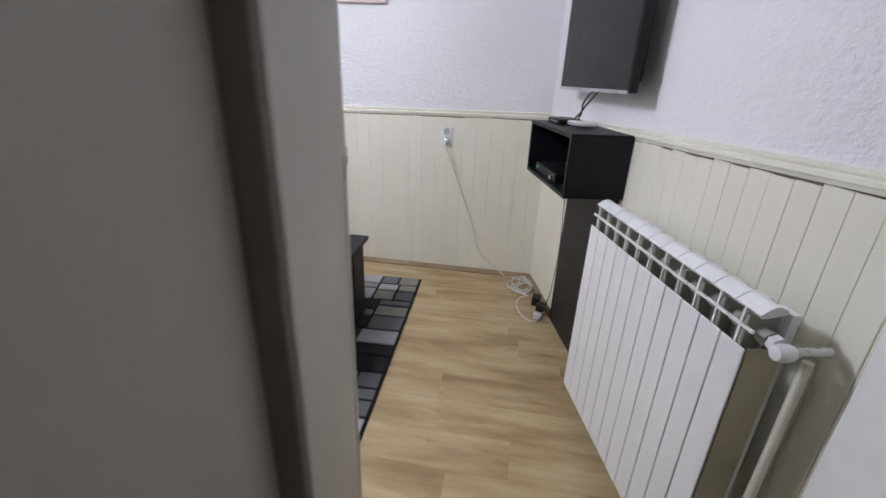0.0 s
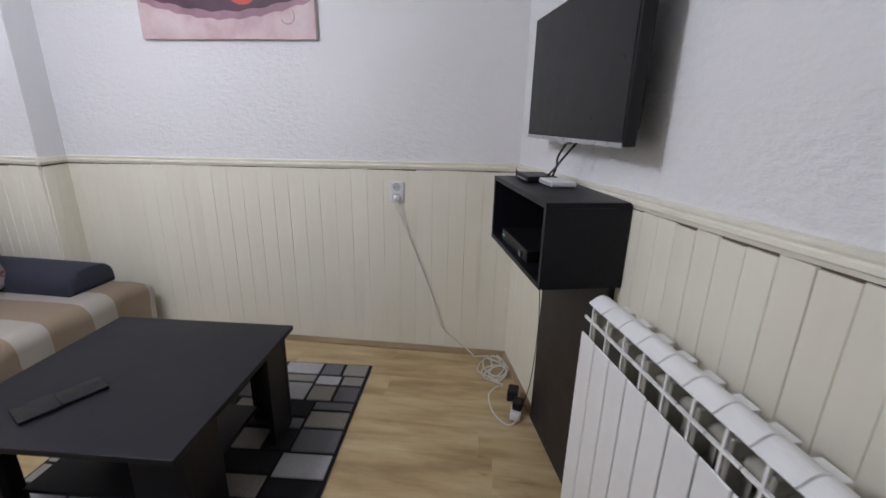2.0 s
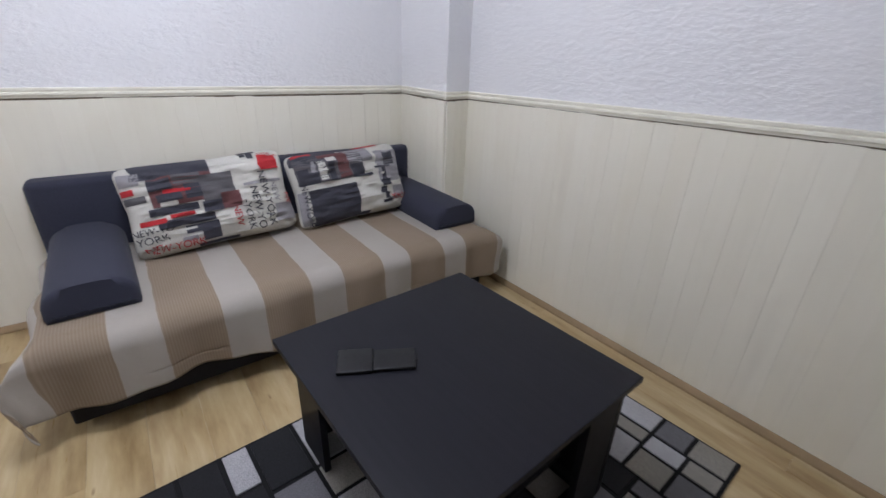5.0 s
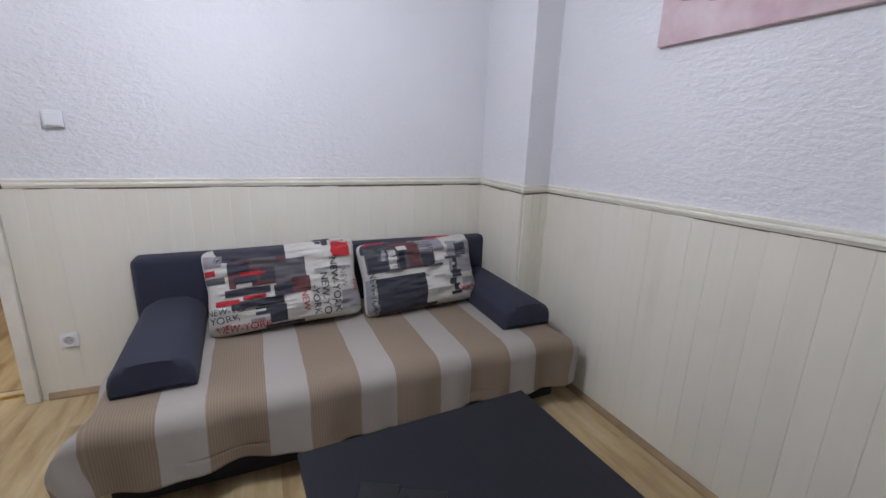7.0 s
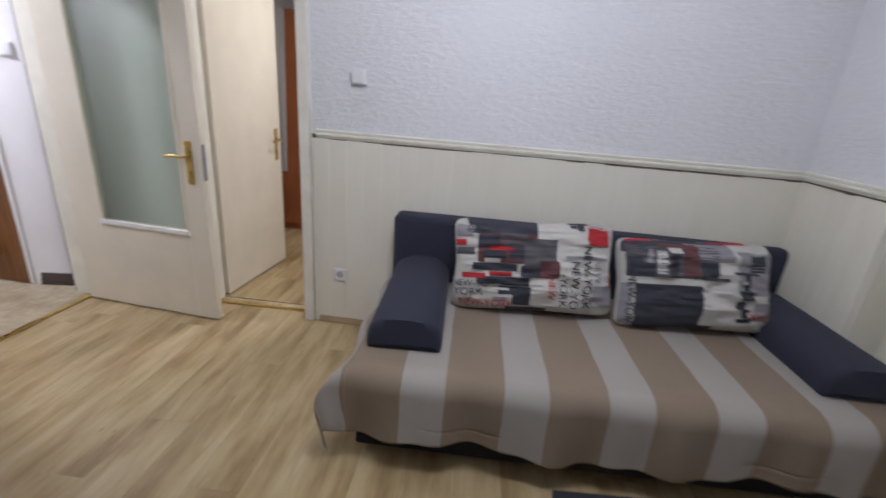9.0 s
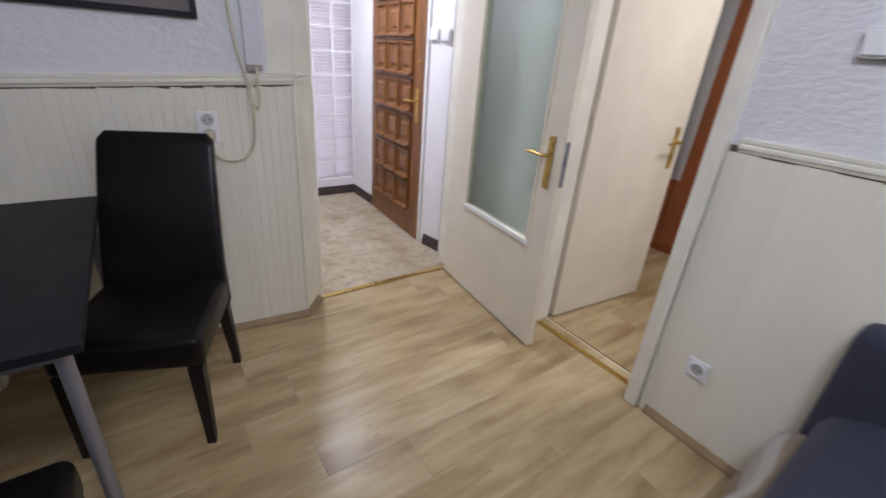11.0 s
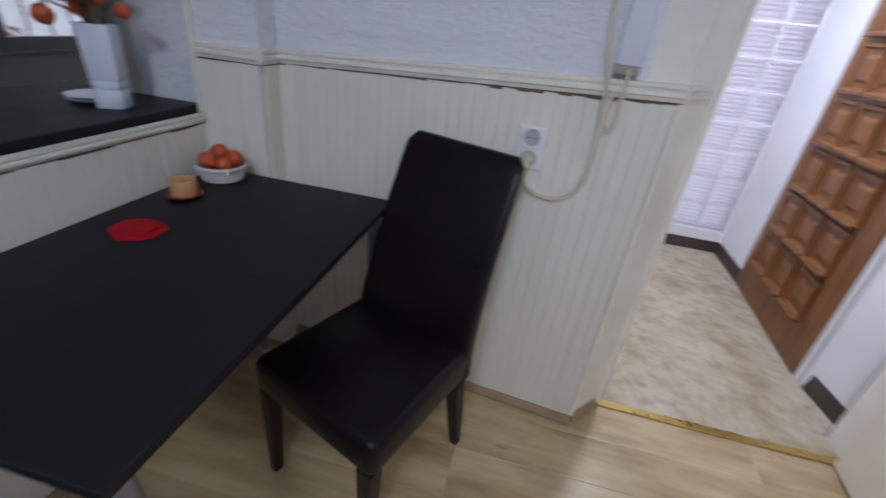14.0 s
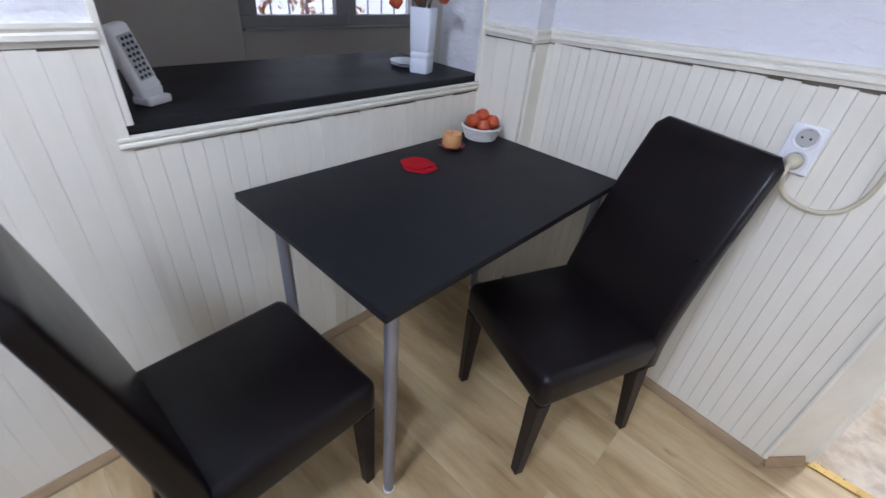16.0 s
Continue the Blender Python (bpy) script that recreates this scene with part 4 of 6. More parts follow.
# radiator
def radiator():
    p, q = (1.238, 1.300), (1.030, 2.135)
    n, h = 11, 0.90
    L = span(p, q)
    ob = thing("radiator", along(p, q, 0.0), "white sectional aluminium radiator with yellowed ends", "radiator")
    step = L / n
    for i in range(n):
        bm = bmesh.new()
        g = 0.0016
        slab(g, step - g, 0.0, 0.006, 0.10, 0.898, 0.002, 1, bm)
        sec = part("radiator_section", bm, RAD_WHITE, ob, at=pose(i * step, 0, 0))
        # curved top cap
        cap = [(-0.004, 0.985)] + [(-0.012 - 0.054 * k / 8, 0.990 + 0.012 * math.sin(math.pi * k / 8) + 0.006 * k / 8) for k in range(9)] + [(-0.066, 0.985), (-0.012, 0.976)]
        cb = swept(cap, step - 2 * g)
        part("top_cap", cb, RAD_WHITE, sec, "white curved top cap", at=pose(g, 0, 0))
        # grille below the cap: a ladder of fins
        gb = bmesh.new()
        slab(g, step - g, -0.004, 0.002, 0.940, 0.947, 0.0, 1, gb)
        slab(step / 2 - 0.003, step / 2 + 0.003, -0.006, 0.001, 0.898, 0.985, 0.0, 1, gb)
        part("grille_fin", gb, RAD_WHITE, sec)
        # inner channel, its shade between the sections painted as darker grey
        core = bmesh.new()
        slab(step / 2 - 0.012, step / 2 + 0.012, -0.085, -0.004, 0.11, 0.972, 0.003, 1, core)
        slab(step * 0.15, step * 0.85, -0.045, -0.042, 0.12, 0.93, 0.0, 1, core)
        part("water_channel", core, RAD_SHADED, sec, "inner channel in grey with its shade painted in")
        bf = bmesh.new()
        slab(g, step * 0.62, -0.100, -0.080, 0.12, 0.984, 0.0, 1, bf)
        part("back_fin", bf, RAD_WHITE, sec)
    part("manifold", tube([Vector((-0.004, -0.045, 0.925)), Vector((L + 0.004, -0.045, 0.925))], 0.02, 12), RAD_SHADED, ob, "upper manifold in grey with its shade painted in", True)
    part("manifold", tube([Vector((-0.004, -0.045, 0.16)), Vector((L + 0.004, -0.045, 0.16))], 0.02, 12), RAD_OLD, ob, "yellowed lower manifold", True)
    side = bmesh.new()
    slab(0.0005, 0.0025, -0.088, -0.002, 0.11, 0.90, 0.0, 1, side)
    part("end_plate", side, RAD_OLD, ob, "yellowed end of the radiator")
    valve = part("valve", tube([Vector((-0.004, -0.045, 0.925)), Vector((-0.05, -0.045, 0.925))], 0.014, 12), CHROME, ob, "chrome radiator valve", True)
    part("nut", tube([Vector((-0.008, -0.045, 0.925)), Vector((-0.026, -0.045, 0.925))], 0.02, 6), WHITE_PLASTIC, valve)
    part("valve_knob", lathe([(0, 0), (0.015, 0.0), (0.019, 0.008), (0.020, 0.026), (0.016, 0.040), (0.008, 0.044), (0, 0.044)], 20), WHITE_PLASTIC, valve, "white plastic valve knob", True, at=pose(-0.048, -0.045, 0.925, -90, 0, 0) @ pose(0, 0, -0.01))
    part("inlet_stub", tube([Vector((-0.048, -0.045, 0.925)), Vector((-0.048, -0.14, 0.925))], 0.011, 12), CHROME, valve, "chrome inlet", True)
    part("pipe", tube(smooth_path([(-0.048, -0.10, 0.90), (-0.048, -0.10, 0.5), (-0.05, -0.10, 0.1), (-0.05, -0.10, 0.002)]), 0.011, 12), CREAM_TRIM, valve, "cream painted heating pipe", True)
    for x in (0.17, L - 0.17):
        part("bracket", slab(x - 0.012, x + 0.012, -0.145, -0.05, 0.88, 0.90), STEEL, ob)
    return ob


radiator()


# television and the box under it
def e_frame(y, z):
    """On the east wall's face at height z, abreast of y: x runs north along the wall, y to the room."""
    x = 0.905 + (3.495 - y) * (E_NEAR[0] - NE[0]) / (NE[1] - E_NEAR[1])
    ang = math.degrees(math.atan2(NE[1] - E_NEAR[1], NE[0] - E_NEAR[0]))
    return pose(x, y, z, 0, 0, ang)


def television():
    ob = thing("television", e_frame(2.62, 1.39), "black flat television on a wall bracket, switched off", "television")
    part("casing", slab(-0.395, 0.415, 0.085, 0.122, 0.012, 0.475, 0.006, 3), BLACK_PLASTIC, ob)
    part("back_cover", slab(-0.36, 0.37, 0.055, 0.087, 0.05, 0.42, 0.015, 3), BLACK_PLASTIC, ob)
    part("screen", slab(-0.386, 0.403, 0.1205, 0.1240, 0.030, 0.462), SCREEN, ob, "dark glossy screen")
    part("bottom_strip", slab(-0.390, 0.41, 0.1225, 0.1260, 0.008, 0.022, 0.001), CHROME, ob, "silver strip along the lower edge")
    part("sensor_lip", slab(-0.03, 0.05, 0.105, 0.1265, 0.0, 0.012, 0.003), GREY_PLASTIC, ob)
    part("wall_bracket", slab(-0.12, 0.12, 0.0, 0.057, 0.12, 0.34, 0.004), STEEL, ob, "steel wall bracket")
    return ob


television()


def media_box():
    ob = thing("media_box", e_frame(2.622, 0.965), "black open-fronted wall box holding set-top gear", "shelf")
    a, b, d, h, t = -0.312, 0.325, 0.285, 0.272, 0.018
    part("bottom_board", slab(a, b, 0.015, d, 0, t, 0.001), BLACK_WOOD, ob)
    part("top_board", slab(a, b, 0.015, d, h - t, h, 0.001), BLACK_WOOD, ob)
    part("side_board", slab(a, a + t, 0.0155, d - 0.001, t, h - t, 0.0), BLACK_WOOD, ob)
    part("side_board", slab(b - t, b, 0.0155, d - 0.001, t, h - t, 0.0), BLACK_WOOD, ob)
    part("back_board", slab(a + t, b - t, 0.016, 0.022, t, h - t), BLACK_WOOD, ob)
    return ob


media_box()
board = mesh_object("wall_board", slab(-0.325, 0.245, 0.014, 0.036, 0.002, 0.962, 0.002), DARK_BOARD)
board.matrix_world = e_frame(2.665, 0)
tagged(board, "dark brown board standing against the wall below the box", "board")

rt = thing("router", e_frame(2.80, 1.2375), "small black router on top of the wall box", "router")
part("body", slab(-0.085, 0.085, 0.09, 0.21, 0.002, 0.024, 0.006, 3), BLACK_PLASTIC, rt)
part("indicator", slab(-0.06, 0.06, 0.2095, 0.2115, 0.008, 0.012), GREY_PLASTIC, rt)
st = thing("set_top_box", e_frame(2.66, 1.2375), "small white set-top box on top of the wall box", "set-top box")
part("body", slab(-0.070, 0.070, 0.07, 0.165, 0.002, 0.021, 0.005, 3), WHITE_PLASTIC, st)
part("front_panel", slab(-0.063, 0.063, 0.164, 0.1665, 0.006, 0.017), GREY_PLASTIC, st)
dv = thing("media_player", e_frame(2.66, 0.983), "black media player inside the wall box", "media player")
part("body", slab(-0.15, 0.19, 0.09, 0.262, 0.0, 0.045, 0.004), BLACK_PLASTIC, dv)
part("display", slab(0.145, 0.172, 0.2615, 0.2635, 0.018, 0.027), make_glow("green_digits", (0.05, 0.5, 0.3), 0.25).m, dv, "small green display")
part("knob", lathe([(0, 0), (0.012, 0), (0.011, 0.012), (0, 0.013)], 16), CHROME, dv, at=pose(-0.10, 0.262, 0.022, -90, 0, 0))


def cable(name, points, radius, mat, label, per=8):
    ob = mesh_object(name, tube(smooth_path(points, per), radius, 7), mat, True)
    return tagged(ob, label, "cable")


def e_point(y, off, z):
    return e_frame(y, z) @ Vector((0, off, 0))


cable("television_cable", [e_point(2.66, 0.09, 1.40), e_point(2.69, 0.11, 1.34), e_point(2.72, 0.10, 1.30), e_point(2.735, 0.105, 1.262)], 0.004, BLACK_PLASTIC, "black television cable running to the router")
cable("television_cable", [e_point(2.58, 0.09, 1.40), e_point(2.62, 0.12, 1.34), e_point(2.68, 0.12, 1.30), e_point(2.75, 0.12, 1.262)], 0.004, BLACK_PLASTIC, "black television cable running to the router")
cable("box_cable", [e_point(2.90, 0.03, 0.96), e_point(2.915, 0.045, 0.8), e_point(2.92, 0.03, 0.5), e_point(2.93, 0.04, 0.2), e_point(2.95, 0.06, 0.05)], 0.0022, BLACK_PLASTIC, "thin black cable hanging below the wall box")


# sockets and switches
def socket(at, label, double=True, mat=WHITE_PLASTIC):
    """Upright plate in the xz plane of the pose, y to the room."""
    ob = thing("wall_socket", at, label, "socket")
    h = 0.128 if double else 0.082
    part("plate", slab(-0.041, 0.041, 0, 0.010, -h / 2, h / 2, 0.004, 2), mat, ob)
    for z in ((0.031, -0.031) if double else (0,)):
        ring = part("socket_ring", lathe([(0.029, 0.010), (0.031, 0.013), (0.029, 0.015), (0.024, 0.012), (0.023, 0.006)], 24), mat, ob, at=pose(0, 0.0, z, -90, 0, 0), smooth=True)
        # grey disc that paints the shadow inside the recess
        part("recess", lathe([(0.0235, 0.0102), (0.0235, 0.0106), (0, 0.0106)], 20), RECESS_SHADE, ring, "socket recess with its shadow painted in grey")
        for x in (-0.0095, 0.0095):
            part("contact_hole", lathe([(0, 0.0108), (0.0032, 0.0108), (0.0032, 0.0114), (0, 0.0114)], 8), BLACK_PLASTIC, ring, at=pose(x, 0, 0))
        for y in (-0.0215, 0.0215):
            part("earth_clip", slab(-0.003, 0.003, y - 0.0015, y + 0.0015, 0.0105, 0.0135), STEEL, ring)
    return ob


def plug(at, mat, label):
    ob = thing("plug", at, label, "plug")
    part("plug_body", lathe([(0, 0.006), (0.019, 0.006), (0.019, 0.028), (0.013, 0.042), (0.006, 0.05), (0, 0.05)], 20), mat, ob, at=pose(0, 0, 0, -90, 0, 0), smooth=True)
    return ob


N_FACE = 3.495 - 0.0145
socket(pose(0.195, N_FACE, 1.046, 0, 0, 180), "white double wall socket with a lamp flex plugged in")
plug(pose(0.195, N_FACE, 1.015, 0, 0, 180), WHITE_PLASTIC, "white plug in the upper socket")
w_dir = math.degrees(math.atan2(W_JAMB[1] - PIER_W[1], W_JAMB[0] - PIER_W[0]))
socket(pose(-2.547 + 0.0145, 0.826, 0.338, 0, 0, w_dir), "single white wall socket low on the panelling", False)


def light_switch(at, label, box=GREY_PLASTIC):
    """A square surface switch: back box whose grey paints the shadow below, white cover, one rocker tipped out at its
    foot.
    """
    ob = thing("light_switch", at, label, "switch")
    # box shows below the cover; in grey it stands in for the switch's shadow
    part("back_box", slab(-0.038, 0.038, 0, 0.014, -0.041, 0.036, 0.002), box, ob)
    plate = part("plate", slab(-0.041, 0.041, 0.014, 0.027, -0.038, 0.041, 0.005, 3), WHITE_PLASTIC, ob, smooth=True)
    r = slab(-0.030, 0.030, 0.026, 0.032, -0.030, 0.030, 0.002)
    for v in r.verts:
        if v.co.y > 0.029:
            v.co.y -= 0.09 * (v.co.z + 0.03) - 0.003
    part("rocker", r, WHITE_PLASTIC, plate)
    return ob


light_switch(pose(-2.542, 0.935, 1.492, 0, 0, w_dir), "white light switch on the textured plaster")
light_switch(pose(-2.612, -1.30, 1.50, 0, 0, -80) @ Matrix.Diagonal((1, 0.5, 1, 1)), "white light switch on the hall wall", WHITE_PLASTIC)
light_switch(pose(-2.627, -1.19, 1.50, 0, 0, -80) @ Matrix.Diagonal((1, 0.5, 1, 1)), "white light switch on the hall wall", WHITE_PLASTIC)

# flex from the north socket to the extension lead
cable("lamp_flex", [(0.195, 3.435, 1.012), (0.20, 3.43, 0.97), (0.245, 3.455, 0.85), (0.31, 3.465, 0.68), (0.38, 3.468, 0.50), (0.43, 3.465, 0.36), (0.48, 3.45, 0.20), (0.57, 3.455, 0.11), (0.65, 3.45, 0.05), (0.70, 3.43, 0.012)], 0.0045, CABLE_WHITE, "white flex hanging from the wall socket")
_loops = []
_r = random.Random(4)
for i in range(36):
    a = 2.2 + i * 0.80
    lap = i // 8
    rx, ry = (0.075, 0.050, 0.070, 0.045, 0.06)[lap], (0.130, 0.095, 0.120, 0.080, 0.10)[lap]
    cx, cy = (0.815, 0.845, 0.83, 0.85, 0.83)[lap], (3.335, 3.27, 3.32, 3.24, 3.25)[lap]
    x, y = rx * math.cos(a), ry * math.sin(a)
    tilt = 0.25 + 0.45 * math.sin(lap * 2.1)
    _loops.append((min(0.915, cx + x * math.cos(tilt) + y * math.sin(tilt) + _r.uniform(-0.010, 0.010)), min(3.45, cy - x * math.sin(tilt) + y * math.cos(tilt)), 0.008 + 0.0045 * lap + 0.014 * _r.random()))
cable("coiled_flex", [(0.70, 3.43, 0.010), *_loops, (0.875, 3.12, 0.03), (0.835, 3.06, 0.05), (0.800, 3.04, 0.018), (0.805, 2.97, 0.008), (0.824, 2.90, 0.008), (0.865, 2.835, 0.008), (0.91, 2.815, 0.008), (0.948, 2.85, 0.02)], 0.0048, CABLE_WHITE, "white extension lead in a loose tangle on the floor", 6)
ex = thing("extension_socket", pose(0.945, 2.93, 0.0, 0, 0, 80), "white extension socket on the floor by the skirting", "socket")
part("body", slab(-0.075, 0.075, -0.027, 0.027, 0.001, 0.04, 0.008, 3), WHITE_PLASTIC, ex)
for x in (-0.04, 0.04):
    part("socket_ring", lathe([(0.022, 0.040), (0.024, 0.043), (0.022, 0.044), (0.018, 0.0405), (0, 0.0405)], 20), WHITE_PLASTIC, ex, at=pose(x, 0, 0))
ad = thing("power_adapter", pose(0.925, 2.99, 0.045, 0, 0, 80), "black power adapter plugged into the extension socket", "adapter")
part("body", slab(-0.045, 0.035, -0.028, 0.028, 0.0, 0.06, 0.008, 3), BLACK_PLASTIC, ad)
ad2 = thing("power_adapter", pose(0.948, 2.905, 0.045, 0, 0, 70), "black power adapter plugged into the extension socket", "adapter")
part("body", slab(-0.03, 0.03, -0.025, 0.025, 0.0, 0.05, 0.008, 3), BLACK_PLASTIC, ad2)


# painting on the north wall
def painting():
    ob = thing("painting", pose(-0.760, 3.493, 1.870, 0, 0, 180), "unframed canvas painting in pink, white and red", "painting")
    a = Mat("painted_canvas", (0.6, 0.45, 0.48), 0.7)
    v = a.place()
    f = a.noise(v, 6, 5, 0.6)
    c = a.ramp(f, (0.3, (0.50, 0.34, 0.37)), (0.5, (0.60, 0.46, 0.47)), (0.7, (0.66, 0.55, 0.55)))
    a.base(c)
    a.bump(a.noise(v, 70), 0.3, 0.002)
    w = 0.517
    part("canvas", slab(-w, w, 0.002, 0.028, 0.0, 0.66, 0.004), a.m, ob)

    def blot(name, pts, mat, y):
        bm = bmesh.new()
        fverts = [bm.verts.new((x, y, z)) for x, z in pts]
        fc = bm.faces.new(fverts)
        e = bmesh.ops.extrude_face_region(bm, geom=[fc])
        bmesh.ops.translate(bm, verts=[q for q in e["geom"] if isinstance(q, bmesh.types.BMVert)], vec=(0, 0.0006, 0))
        part(name, bm, mat, ob)

    dark = plain("plum_paint", (0.10, 0.05, 0.075), 0.6, 0, 40, 0.3, 0.3)
    mauve = plain("mauve_paint", (0.34, 0.20, 0.24), 0.6, 0, 40, 0.25, 0.3)
    white = plain("white_paint", (0.78, 0.78, 0.76), 0.6, 0, 40, 0.08, 0.4)
    red = plain("red_paint", (0.55, 0.07, 0.045), 0.5, 0, 40, 0.2, 0.3)
    n = 24
    low = [(w * 0.96 * (1 - 2 * i / n), 0.185 - 0.085 * math.sin(math.pi * min(1, max(0, i / n))) + 0.006 * math.sin(i * 2.1)) for i in range(n + 1)]
    blot("painted_band", low + [(-w * 0.96, 0.40), (w * 0.96, 0.40)], mauve, 0.0282)
    low2 = [(w * 0.94 * (1 - 2 * i / n), 0.215 - 0.075 * math.sin(math.pi * i / n) + 0.006 * math.sin(i * 1.7)) for i in range(n + 1)]
    blot("painted_band", low2 + [(-w * 0.94, 0.36), (w * 0.94, 0.36)], dark, 0.0290)
    low3 = [(w * 0.86 * (1 - 2 * i / n), 0.225 - 0.012 * math.sin(math.pi * i / n) + 0.010 * math.sin(i * 2.7)) for i in range(n + 1)]
    blot("painted_band", low3 + [(-w * 0.86, 0.52), (w * 0.86, 0.52)], white, 0.0298)
    blot("painted_disc", [(-0.11 + 0.105 * math.cos(2 * math.pi * i / 32), 0.285 + 0.115 * math.sin(2 * math.pi * i / 32)) for i in range(32)], red, 0.0306)
    ring = tube([Vector((-0.36 + 0.04 * math.cos(t / 16 * 2 * math.pi), 0.029, 0.115 + 0.04 * math.sin(t / 16 * 2 * math.pi))) for t in range(6, 16)], 0.0012, 5)
    part("painted_line", ring, dark, ob)
    return ob


painting()

# ---- dining corner ----


def s_frame(x, z, off=0.0):
    """On the south wall's face abreast of x: local x runs east along the wall, y to the room."""
    k = (SE_PIER[1] - SPLAY[1]) / (SE_PIER[0] - SPLAY[0])
    ang = math.degrees(math.atan(k))
    return pose(x, SPLAY[1] + k * (x - SPLAY[0]), z, 0, 0, ang) @ Matrix.Translation((0, off, 0))


def s_point(x, off, z):
    return s_frame(x, z, off).translation


def dining_table():
    ob = thing("dining_table", pose(-0.388, -0.215, 0), "black laminate dining table with grey tubular legs", "table")
    part("tabletop", slab(-0.334, 0.334, -0.528, 0.528, 0.762, 0.784, 0.002), BLACK_TOP, ob)
    part("apron", slab(-0.29, 0.29, -0.49, -0.475, 0.730, 0.761), STEEL, ob)
    part("apron", slab(-0.29, 0.29, 0.475, 0.49, 0.730, 0.761), STEEL, ob)
    part("apron", slab(-0.29, -0.275, -0.475, 0.475, 0.730, 0.761), STEEL, ob)
    part("apron", slab(0.275, 0.29, -0.475, 0.475, 0.730, 0.761), STEEL, ob)
    for x in (-0.29, 0.19):
        for y in (-0.475, 0.475):
            leg = part("leg", lathe([(0, 0.012), (0.015, 0.012), (0.0165, 0.05), (0.0165, 0.761), (0, 0.761)], 20), STEEL, ob, "grey tubular steel leg", True, at=pose(x, y, 0))
            part("foot", lathe([(0, 0), (0.016, 0), (0.018, 0.012), (0, 0.012)], 16), WHITE_PLASTIC, leg)
    return ob


dining_table()


def dining_chair(at, label, lean_by=0.175):
    """Local y points to the sitter's front; the pose lies on the floor below the seat's middle."""
    ob = thing("dining_chair", at, label, "chair", "chairs at the dining table")
    w, d = 0.45, 0.44
    seat = slab(-w / 2, w / 2, -d / 2, d / 2, 0.355, 0.475, 0.030, 5)
    for v in seat.verts:
        u, k = v.co.x / (w / 2), v.co.y / (d / 2)
        if v.co.z > 0.45:
            v.co.z += 0.012 * (1 - u * u) * (1 - k * k)
        v.co.x *= 1 + 0.02 * k
    part("seat", seat, LEATHER, ob, smooth=True)
    # tall curved back
    bm = bmesh.new()
    n, k = 12, 26
    rows = []
    for j in range(k + 1):
        t = j / k
        z = 0.36 + 0.665 * t
        lean = -d / 2 + 0.045 - 0.03 * t - lean_by * max(0.0, t - 0.12) ** 1.35 / 0.84
        half = (w - 0.005 - 0.045 * t) / 2
        if t > 0.93:
            half -= 0.020 * (1 - math.sqrt(max(0.0, 1 - ((t - 0.93) / 0.07) ** 2)))
        thick = 0.075 - 0.035 * t
        top = 1.0 if t < 0.96 else math.sqrt(max(0.0, 1 - ((t - 0.96) / 0.04) ** 2)) * 0.6 + 0.4
        ring = []
        for i in range(n * 2):
            a = 2 * math.pi * (i + 0.5) / (n * 2)
            cx, sy = math.cos(a), math.sin(a)
            ex = math.copysign(abs(cx) ** 0.28, cx)
            ey = math.copysign(abs(sy) ** 0.28, sy)
            ring.append(bm.verts.new((half * ex * (1 - 0.03 * (1 - top)), lean - thick / 2 + thick / 2 * ey * top, z)))
        rows.append(ring)
    for a, b in zip(rows, rows[1:]):
        for i in range(len(a)):
            bm.faces.new((a[i], a[(i + 1) % len(a)], b[(i + 1) % len(a)], b[i]))
    bm.faces.new(rows[0][::-1])
    bm.faces.new(rows[-1])
    part("backrest", bm, LEATHER, ob, smooth=True)
    for sx in (-1, 1):
        for sy in (-1, 1):
            bm = bmesh.new()
            top = [(-0.024, -0.024), (0.024, -0.024), (0.024, 0.024), (-0.024, 0.024)]
            x, y = sx * (w / 2 - 0.03), sy * (d / 2 - 0.03)
            dy = -0.068 if sy < 0 else 0.008
            lo = [bm.verts.new((x + px * 0.62 + sx * 0.004, y + py * 0.62 + dy, 0.0)) for px, py in top]
            hi = [bm.verts.new((x + px, y + py, 0.357)) for px, py in top]
            bm.faces.new(lo[::-1])
            bm.faces.new(hi)
            for i in range(4):
                bm.faces.new((lo[i], lo[(i + 1) % 4], hi[(i + 1) % 4], hi[i]))
            bmesh.ops.bevel(bm, geom=bm.edges[:], offset=0.003, segments=2, profile=0.5, affect="EDGES")
            part("leg", bm, LEG_BLACK, ob, "dark stained wooden leg")
    return ob


dining_chair(pose(-0.806, -0.340, 0, 0, 0, -21.5), "high-backed dark brown leatherette chair beside the socket wall")
dining_chair(pose(-0.418, 0.492, 0, 0, 0, 182.5), "high-backed dark brown leatherette chair beside the partition", 0.075)

TOP = 0.784


